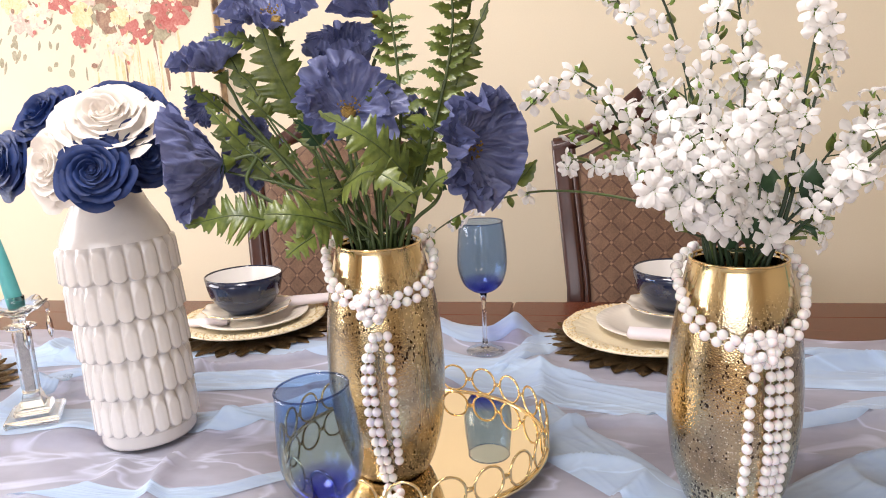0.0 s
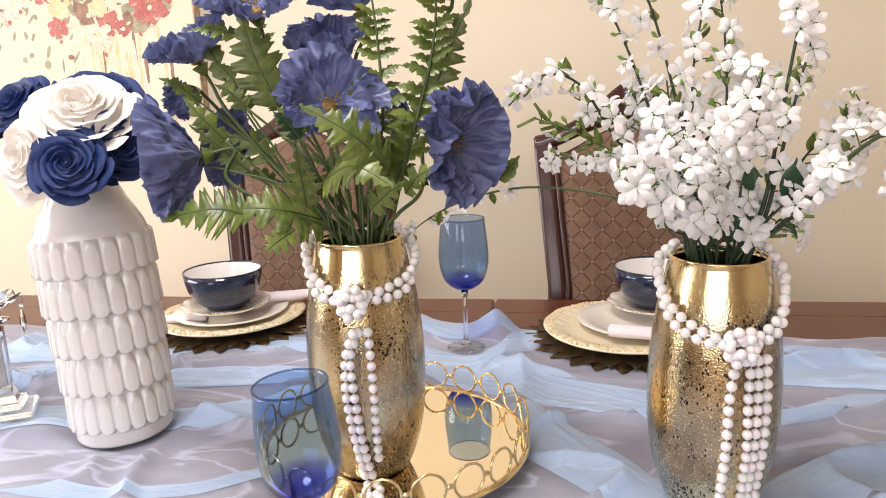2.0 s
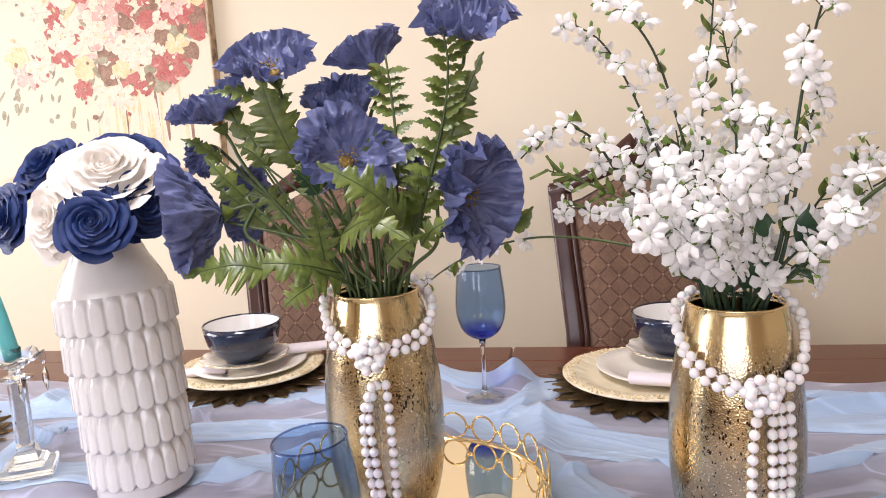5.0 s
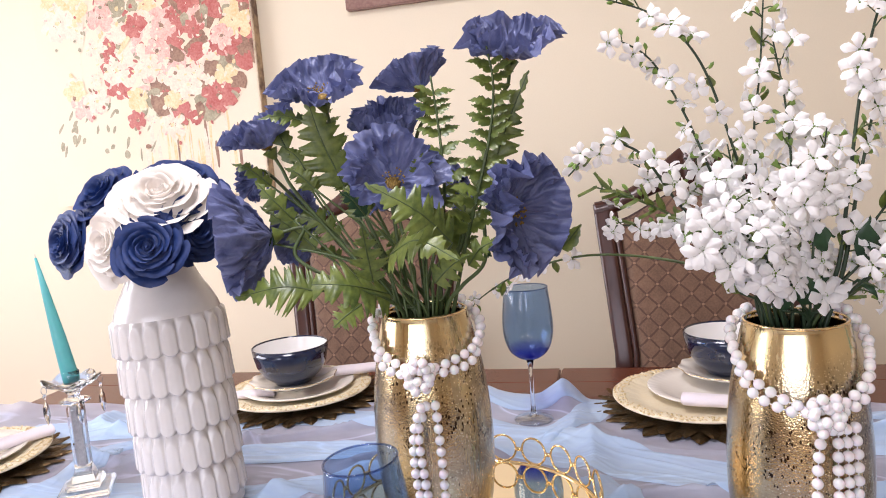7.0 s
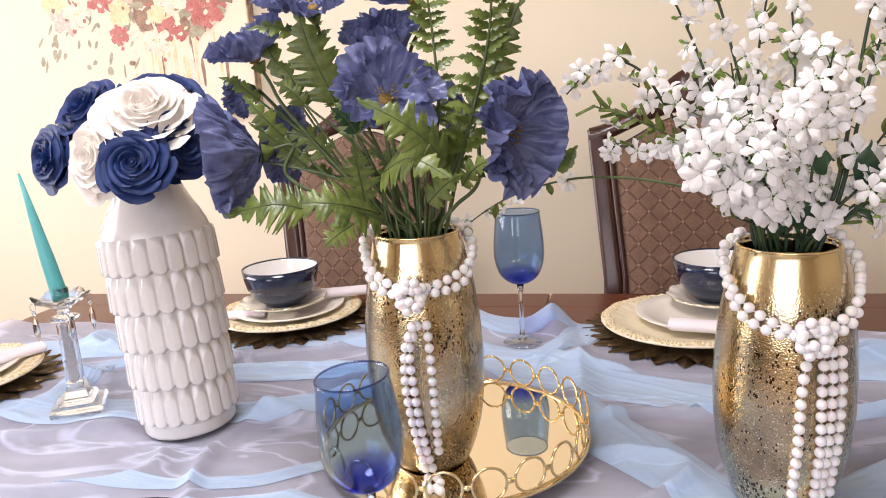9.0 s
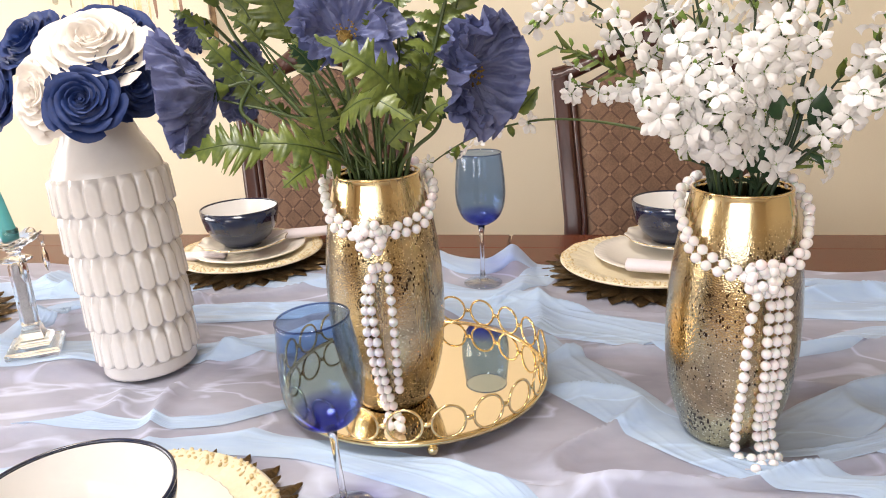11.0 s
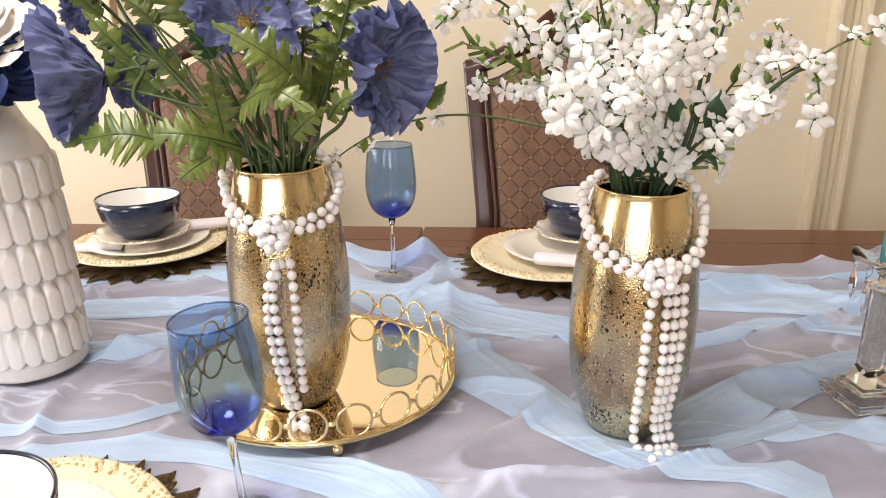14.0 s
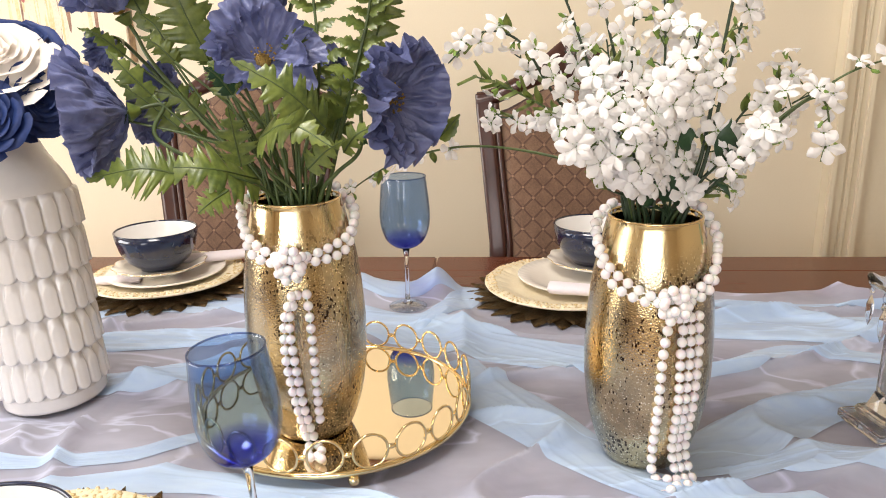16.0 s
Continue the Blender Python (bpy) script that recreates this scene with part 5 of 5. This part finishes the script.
# white blossom sprays
def blossom_mesh(seed):
    rng = random.Random(seed)
    bm = bmesh.new()
    R = 0.0152
    for k in range(5):
        th, lean_, tw = 2 * math.pi * k / 5 + 0.25 * (rng.random() - 0.5), 0.05 + 0.75 * rng.random(), 2.2 * (rng.random() - 0.5)

        def f(u, v):
            q = 2 * u - 1
            w = R * (0.05 + 0.43 * v ** 0.8 * (1 - 0.28 * v ** 4)) * q
            r = R * (0.08 + 1.02 * v - 0.36 * q * q * v ** 3)
            z = R * (lean_ * v * (1.3 - v) + 0.16 * tw * q * v - 0.16 * q * q * v + 0.16 * tw * v * v + 0.05 * math.sin(5 * q + 3 * v + 4 * tw) * v)
            return Vector((r * math.cos(th) - w * math.sin(th), r * math.sin(th) + w * math.cos(th), z))
        sheet(6, 6, f, bm)
    me = bpy.data.meshes.new("blossom")
    bm.to_mesh(me)
    bm.free()
    for p in me.polygons:
        p.use_smooth = True
    me.materials.append(M_BLOSSOM)
    return me


BLOSSOMS = [blossom_mesh(s) for s in range(5)]
bm = bmesh.new()
bmesh.ops.create_cone(bm, segments=8, radius1=0.0012, radius2=0.0038, depth=0.009, matrix=pose(0, 0, -0.0035))
CALYX = bpy.data.meshes.new("calyx")
bm.to_mesh(CALYX)
bm.free()
CALYX.materials.append(M_BUD)
bm = bmesh.new()
bmesh.ops.create_icosphere(bm, subdivisions=1, radius=0.0032, matrix=Matrix.Diagonal((0.7, 0.7, 1.5, 1)))
BUD = bpy.data.meshes.new("bud")
bm.to_mesh(BUD)
bm.free()
BUD.materials.append(M_BUD)
bm = leaf_mesh(0.022, 0.0055, False)
SMALL_LEAF = bpy.data.meshes.new("leaf")
bm.to_mesh(SMALL_LEAF)
bm.free()
SMALL_LEAF.materials.append(M_LEAF)
MB = VB + Vector((0, 0, 0.294))


def spray(points, count, seed, first=0.35, spread=0.022, size=1.0, leaves=4, buds=3, radius=0.0022, green=False, label="spray of white silk blossoms on a dark green stem"):
    rng = random.Random(seed)
    a = rng.random() * 6.28
    foot = [MB + Vector((0.012 * math.cos(a), 0.012 * math.sin(a), -0.10)), MB + Vector((0.034 * math.cos(a), 0.034 * math.sin(a), 0.0))]
    first_p = Vector(points[0])
    foot[1] = MB + Vector(((first_p - MB).x, (first_p - MB).y, 0)).normalized() * (0.012 + 0.022 * rng.random())
    path = smooth_path([*foot, *points], 10)
    base = path[0].copy()
    sp = thing("blossom_spray", *base, label, "flower", "white blossom sprays in the gold vase")
    rel = [p - base for p in path]
    part("stem", tube(rel, radius, 0.0008, 6), M_STEM_DARK if not green else M_STEM, sp)
    twigs = bmesh.new()
    k0 = int(len(rel) * first)

    def spot(j, n):
        i = k0 + (len(rel) - 1 - k0) * (j + 0.5 * rng.random()) / max(n, 1)
        i = min(int(i), len(rel) - 2)
        t = (rel[i + 1] - rel[i]).normalized()
        d = Vector((rng.gauss(0, 1), rng.gauss(-0.45, 0.9), rng.gauss(0.1, 0.8)))
        d = (d - t * d.dot(t) * 0.6).normalized()
        return rel[i], t, d
    count = int(count * (1.5 if spread >= 0.02 else 1.3))
    for j in range(count):
        q, t, d = spot(j, count)
        e = q + d * spread * (0.4 + 0.8 * rng.random()) + t * 0.004
        tube([q, q.lerp(e, 0.5) + Vector((0, 0, 0.002)), e - d * 0.005], 0.0008, 0.0007, 4, twigs)
        s = size * (0.8 + 0.4 * rng.random())
        m = facing(e, d + t * 0.3 + Vector((0.1, -0.35, 0.15)), rng.random() * 360) @ Matrix.Diagonal((s, s, s, 1))
        b = piece("blossom", BLOSSOMS[rng.randrange(5)], sp, at=m)
        piece("calyx", CALYX, b)
    for j in range(buds):
        q, t, d = spot(j + count * 0.2, buds + count * 0.2)
        e = q + d * 0.010 + t * 0.006
        tube([q, e], 0.0007, 0.0007, 4, twigs)
        piece("bud", BUD, sp, at=facing(e, d + t))
    for j in range(leaves):
        q, t, d = spot(j, leaves)
        piece("leaf", SMALL_LEAF, sp, at=Matrix.Translation(q) @ (d + t).to_track_quat("X", "Z").to_matrix().to_4x4())
    if twigs.verts:
        tagged(part("twig", twigs, M_STEM, sp), kind="stuff")
    else:
        twigs.free()


spray([(0.248, 0.84, 1.151), (0.229, 0.84, 1.228), (0.199, 0.84, 1.322), (0.157, 0.84, 1.373), (0.102, 0.84, 1.399)], 7, 1, 0.45, 0.018, buds=6)
spray([(0.243, 0.85, 1.114), (0.212, 0.85, 1.194), (0.182, 0.85, 1.273), (0.15, 0.85, 1.332), (0.111, 0.85, 1.36)], 7, 2, 0.5, 0.012, 0.85, buds=8, leaves=1)
spray([(0.229, 0.83, 1.106), (0.17, 0.82, 1.181), (0.133, 0.81, 1.236), (0.094, 0.81, 1.246), (0.061, 0.81, 1.217)], 8, 3, 0.35, 0.014, 0.9, buds=5)
spray([(0.222, 0.82, 1.114), (0.179, 0.81, 1.158), (0.13, 0.8, 1.188), (0.086, 0.8, 1.205)], 3, 4, 0.45, 0.012, 0.8, leaves=22, buds=12, green=True, label="green budding sprig with small leaves")
spray([(0.234, 0.83, 1.094), (0.159, 0.86, 1.117), (0.072, 0.92, 1.118), (-0.01, 0.97, 1.095), (-0.07, 1, 1.061), (-0.104, 1, 1.031)], 6, 5, 0.6, 0.016, 0.8, buds=6, leaves=3, green=True)
spray([(0.257, 0.86, 1.137), (0.253, 0.87, 1.238), (0.261, 0.87, 1.313), (0.269, 0.88, 1.4)], 9, 6, 0.4, 0.022)
spray([(0.322, 0.84, 1.1), (0.333, 0.84, 1.174), (0.347, 0.84, 1.284), (0.365, 0.84, 1.363), (0.38, 0.84, 1.402)], 10, 7, 0.4, 0.022, radius=0.003)
spray([(0.277, 0.85, 1.131), (0.284, 0.85, 1.206), (0.282, 0.86, 1.276), (0.273, 0.87, 1.347)], 11, 8, 0.3, 0.026)
spray([(0.345, 0.83, 1.09), (0.387, 0.82, 1.149), (0.428, 0.81, 1.185), (0.462, 0.8, 1.207), (0.532, 0.8, 1.224)], 7, 9, 0.35, 0.018, buds=2, leaves=0, green=True)
spray([(0.343, 0.84, 1.082), (0.397, 0.82, 1.155), (0.426, 0.81, 1.177), (0.437, 0.805, 1.151), (0.431, 0.8, 1.115)], 3, 10, 0.72, 0.008, 1.0, buds=2, leaves=0, green=True, radius=0.0015)
spray([(0.341, 0.86, 1.097), (0.366, 0.86, 1.151), (0.397, 0.86, 1.185), (0.425, 0.86, 1.208)], 9, 11, 0.3, 0.022)
spray([(0.353, 0.88, 1.099), (0.395, 0.89, 1.135), (0.438, 0.9, 1.165), (0.478, 0.9, 1.182)], 8, 12, 0.35, 0.022)
spray([(0.249, 0.82, 1.107), (0.233, 0.79, 1.14), (0.222, 0.775, 1.164), (0.211, 0.765, 1.187)], 12, 13, 0.3, 0.024)
spray([(0.257, 0.81, 1.091), (0.246, 0.78, 1.119), (0.239, 0.765, 1.138), (0.236, 0.76, 1.154)], 13, 14, 0.4, 0.022)
spray([(0.243, 0.82, 1.096), (0.212, 0.79, 1.119), (0.19, 0.775, 1.144), (0.183, 0.77, 1.162)], 12, 15, 0.4, 0.020)
spray([(0.277, 0.83, 1.11), (0.274, 0.81, 1.152), (0.277, 0.8, 1.181), (0.288, 0.8, 1.207)], 12, 16, 0.3, 0.026)
spray([(0.308, 0.87, 1.102), (0.32, 0.89, 1.154), (0.323, 0.9, 1.202), (0.321, 0.91, 1.251)], 12, 17, 0.3, 0.026)
spray([(0.247, 0.87, 1.13), (0.227, 0.88, 1.173), (0.211, 0.88, 1.205), (0.183, 0.88, 1.226)], 11, 18, 0.3, 0.024)
spray([(0.225, 0.84, 1.123), (0.186, 0.83, 1.144), (0.141, 0.83, 1.158), (0.095, 0.83, 1.161)], 10, 19, 0.4, 0.018, 0.85)
spray([(0.238, 0.88, 1.135), (0.201, 0.9, 1.186), (0.166, 0.91, 1.201), (0.13, 0.92, 1.223)], 8, 20, 0.4, 0.018, 0.85)
spray([(0.326, 0.82, 1.08), (0.351, 0.8, 1.113), (0.367, 0.79, 1.134), (0.385, 0.785, 1.148)], 9, 21, 0.35, 0.020)
spray([(0.292, 0.83, 1.096), (0.294, 0.83, 1.148), (0.306, 0.83, 1.199), (0.313, 0.83, 1.247)], 11, 22, 0.3, 0.026)
spray([(0.256, 0.83, 1.108), (0.24, 0.82, 1.161), (0.226, 0.82, 1.2), (0.219, 0.82, 1.237)], 12, 23, 0.3, 0.026)
spray([(0.329, 0.84, 1.106), (0.342, 0.84, 1.181), (0.355, 0.84, 1.247), (0.365, 0.84, 1.298)], 7, 24, 0.45, 0.02, radius=0.0032)


def broad_leaf(a, tip, width, n, material, seed):
    """A plain oval leaf."""
    base = Vector(a)
    lf = thing("broad_leaf", *base, "dark green oval leaf at the foot of the white blossoms", "leaf", "dark leaves in the gold vase")
    d = Vector(tip) - base
    path = [base * 0, d * 0.5 + Vector((0, -0.006, 0.004)), d]
    part("blade", lobed(bmesh.new(), smooth_path(path, 6), width, 1, n, 0.9, 0.0, 0.2, seed, 1), material, lf)
    part("stem", tube(smooth_path([base * 0, MB + Vector((0.01, -0.015, 0)) - base, MB + Vector((0, 0, -0.08)) - base], 6), 0.0013, 0.0018, 5), M_STEM_DARK, lf)


broad_leaf((0.342, 0.83, 1.11), (0.347, 0.82, 1.158), 0.016, (0.1, -0.95, 0.1), M_LEAF_DARK, 1)
broad_leaf((0.243, 0.8, 1.138), (0.219, 0.79, 1.169), 0.015, (0.1, -0.95, 0.1), M_LEAF_DARK, 2)
broad_leaf((0.291, 0.8, 1.136), (0.308, 0.79, 1.142), 0.015, (0.1, -0.9, 0.4), M_LEAF_DARK, 3)
broad_leaf((0.226, 0.82, 1.085), (0.198, 0.8, 1.108), 0.011, (0.1, -0.9, 0.4), M_LEAF, 4)
broad_leaf((0.285, 0.82, 1.071), (0.288, 0.81, 1.112), 0.018, (0.1, -0.95, 0.1), M_LEAF_DARK, 5)
broad_leaf((0.303, 0.83, 1.062), (0.311, 0.83, 1.108), 0.018, (0.1, -0.95, 0.1), M_LEAF_DARK, 6)
broad_leaf((0.266, 0.82, 1.066), (0.262, 0.82, 1.101), 0.012, (0.1, -0.95, 0.1), M_LEAF_DARK, 7)
broad_leaf((0.336, 0.82, 1.095), (0.352, 0.81, 1.07), 0.005, (0.1, -0.95, 0.1), M_LEAF_DARK, 8)


# roses in the white vase
def rose(centre, way, R, material, seed, label):
    rng = random.Random(seed)
    base = Vector(centre)
    rs = thing("rose", *base, label, "flower", "roses in the white vase")
    m = Matrix.Translation(-base) @ facing(base, way, rng.random() * 360)
    rings = ((0.07, 0.27, 2, 0.01, 1.6), (0.16, 0.33, 3, 0.03, 1.5), (0.28, 0.36, 3, 0.06, 1.4), (0.43, 0.34, 4, 0.11, 1.35), (0.61, 0.26, 4, 0.17, 1.35), (0.80, 0.12, 5, 0.22, 1.3), (0.95, -0.06, 5, 0.24, 1.25))
    for i, (rr, top, n, curl, wide) in enumerate(rings):
        off = rng.random() * 6
        for k in range(n):
            th0 = off + 2 * math.pi * k / n
            half = math.pi / n * wide
            sd, hj = rng.random() * 50, 0.90 + 0.22 * rng.random()
            tuck = 0.16 * rr

            def f(u, v):
                q = 2 * u - 1
                th = th0 + q * half * (0.5 + 0.5 * min(1, 1.8 * v))
                edge = 1 - 0.22 * abs(q) ** 3
                w = v * edge
                r = R * (rr * (0.30 + 0.70 * math.sin(w * math.pi / 2)) + tuck * q + curl * max(0, w - 0.62) ** 1.3 * 2.2 * (1 + 0.5 * noise.noise((q * 2, sd, 0))))
                z = R * hj * (-0.42 + (top + 0.42) * math.sin(w * math.pi / 2) ** 1.1 - curl * 0.8 * max(0, w - 0.75)) + R * (0.03 + 0.05 * v) * noise.noise((q * 2.5, v * 2, sd))
                return Vector((r * math.cos(th), r * math.sin(th), z))
            bm = sheet(10, 9, f)
            bm.transform(m)
            part("petal", bm, material, rs)
    dome = revolve([(R * 0.30, -R * 0.40), (R * 0.70, -R * 0.22), (R * 0.80, -R * 0.02), (R * 0.62, R * 0.12), (R * 0.36, R * 0.20), (R * 0.02, R * 0.20)], 20)
    dome.transform(m)
    part("heart", dome, material, rs)
    part("stem", tube([p - base for p in smooth_path([base - Vector(way).normalized() * R * 0.35, Vector((WX, WY, CLOTH + 0.43)), Vector((WX, WY, CLOTH + 0.33))], 6)], 0.0025, n=6), M_STEM, rs)
    return rs


WHITE_L, BLUE_L = "ivory white foam rose in full bloom", "deep royal blue foam rose in full bloom"
rose((-0.502, 0.925, 1.227), aim(0.05, 0.72, 0.68), 0.068, M_ROSE_WHITE, 1, WHITE_L)
rose((-0.558, 0.885, 1.17), aim(-0.55, 0.15, 0.75), 0.055, M_ROSE_WHITE, 2, WHITE_L)
rose((-0.489, 0.868, 1.163), aim(0.05, 0.25, 0.95), 0.045, M_ROSE_BLUE, 3, BLUE_L)
rose((-0.616, 0.955, 1.237), aim(-0.40, 0.62, 0.62), 0.052, M_ROSE_BLUE, 4, BLUE_L)
rose((-0.667, 0.93, 1.171), aim(-0.65, 0.12, 0.75), 0.046, M_ROSE_BLUE, 5, BLUE_L)
rose((-0.497, 0.985, 1.246), aim(0.35, 0.75, 0.45), 0.056, M_ROSE_BLUE, 6, BLUE_L)
rose((-0.46, 0.93, 1.181), aim(0.75, 0.05, 0.6), 0.047, M_ROSE_BLUE, 7, BLUE_L)


# ---- candle holders ----
def candle_holder(x, y, turn, tip_h, label, lean=0.0):
    ch = thing("candle_holder", x, y, CLOTH, label, "candle holder", "crystal candle holders", turn)
    ch.scale = (0.82, 0.82, 1)
    part("base", box(-0.048, -0.048, 0, 0.048, 0.048, 0.013, 0.003), M_CRYSTAL, ch, smooth=False)
    part("step", box(-0.032, -0.032, 0.0135, 0.032, 0.032, 0.024, 0.003), M_CRYSTAL, ch, smooth=False)
    bm = bmesh.new()
    bmesh.ops.create_cone(bm, segments=4, radius1=0.030, radius2=0.020, depth=0.022, matrix=pose(0, 0, 0.0355, 0, 0, 45), cap_ends=True)
    part("plinth", bm, M_CRYSTAL, ch, smooth=False)
    part("column", box(-0.0145, -0.0145, 0.047, 0.0145, 0.0145, 0.150, 0.002), M_CRYSTAL, ch, smooth=False)
    part("core", box(-0.0085, -0.0085, 0.049, 0.0085, 0.0085, 0.148, 0.001), M_SPARKLE, ch, "glittering crushed crystal core", smooth=False)
    part("collar", revolve([(0.010, 0.1505), (0.028, 0.154), (0.030, 0.157), (0.012, 0.162), (0.011, 0.168), (0.016, 0.172)], 8), M_CRYSTAL, ch, smooth=False)

    def wave(a, i, r, h):
        s = (r > 0.03)
        return r * (1 + 0.06 * s * math.cos(6 * a)), h + 0.004 * s * math.cos(6 * a)
    part("dish", revolve([(0.013, 0.1725), (0.030, 0.180), (0.050, 0.190), (0.052, 0.192), (0.049, 0.193), (0.028, 0.186), (0.016, 0.184), (0.014, 0.180)], 36, wave), M_CRYSTAL, ch)
    part("socket", revolve([(0.014, 0.1845), (0.015, 0.190), (0.0155, 0.205), (0.0135, 0.206), (0.0132, 0.19)], 24), M_CRYSTAL, ch)
    for k in range(4):
        a = radians(20 + 90 * k)
        px_, py_ = 0.050 * math.cos(a), 0.050 * math.sin(a)
        part("hook", tube([Vector((px_ + 0.005 * math.cos(t), py_, 0.182 + 0.006 * math.sin(t))) for t in (6.283 * j / 14 for j in range(14))], 0.0005, closed=True, n=4), M_GLASS_RIM, ch)
        bm = bmesh.new()
        bmesh.ops.create_icosphere(bm, subdivisions=1, radius=0.0045, matrix=Matrix.Translation((px_, py_, 0.172)))
        pr = part("prism", bm, M_CRYSTAL, ch, smooth=False)
        bm = revolve([(0.001, 0.166), (0.0055, 0.155), (0.0062, 0.142), (0.004, 0.134), (0.0005, 0.126)], 6)
        bm.transform(Matrix.Translation((px_, py_, 0)))
        part("drop", bm, M_CRYSTAL, pr, smooth=False)
    candle = thing("taper_candle", x, y, CLOTH + 0.188, "unlit teal taper candle in the crystal holder", "candle", "teal candles")
    candle.matrix_world = pose(x, y, CLOTH + 0.188) @ pose(0, 0, 0, 0, -lean, 0)
    part("wax", revolve([(0.0125, 0.0), (0.0125, 0.01), (0.0105, 0.07), (0.0065, 0.14), (0.002, tip_h)], 24), M_CANDLE, candle)
    part("wick", tube([Vector((0, 0, tip_h - 0.002)), Vector((0.0006, 0, tip_h + 0.006))], 0.0007, n=5), M_WICK, candle)


candle_holder(-0.755, 1.000, 30, 0.205, "cut crystal candle holder with hanging prisms on a square base", 10)
candle_holder(0.600, 0.915, 12, 0.205, "cut crystal candle holder with hanging prisms and sparkling column")
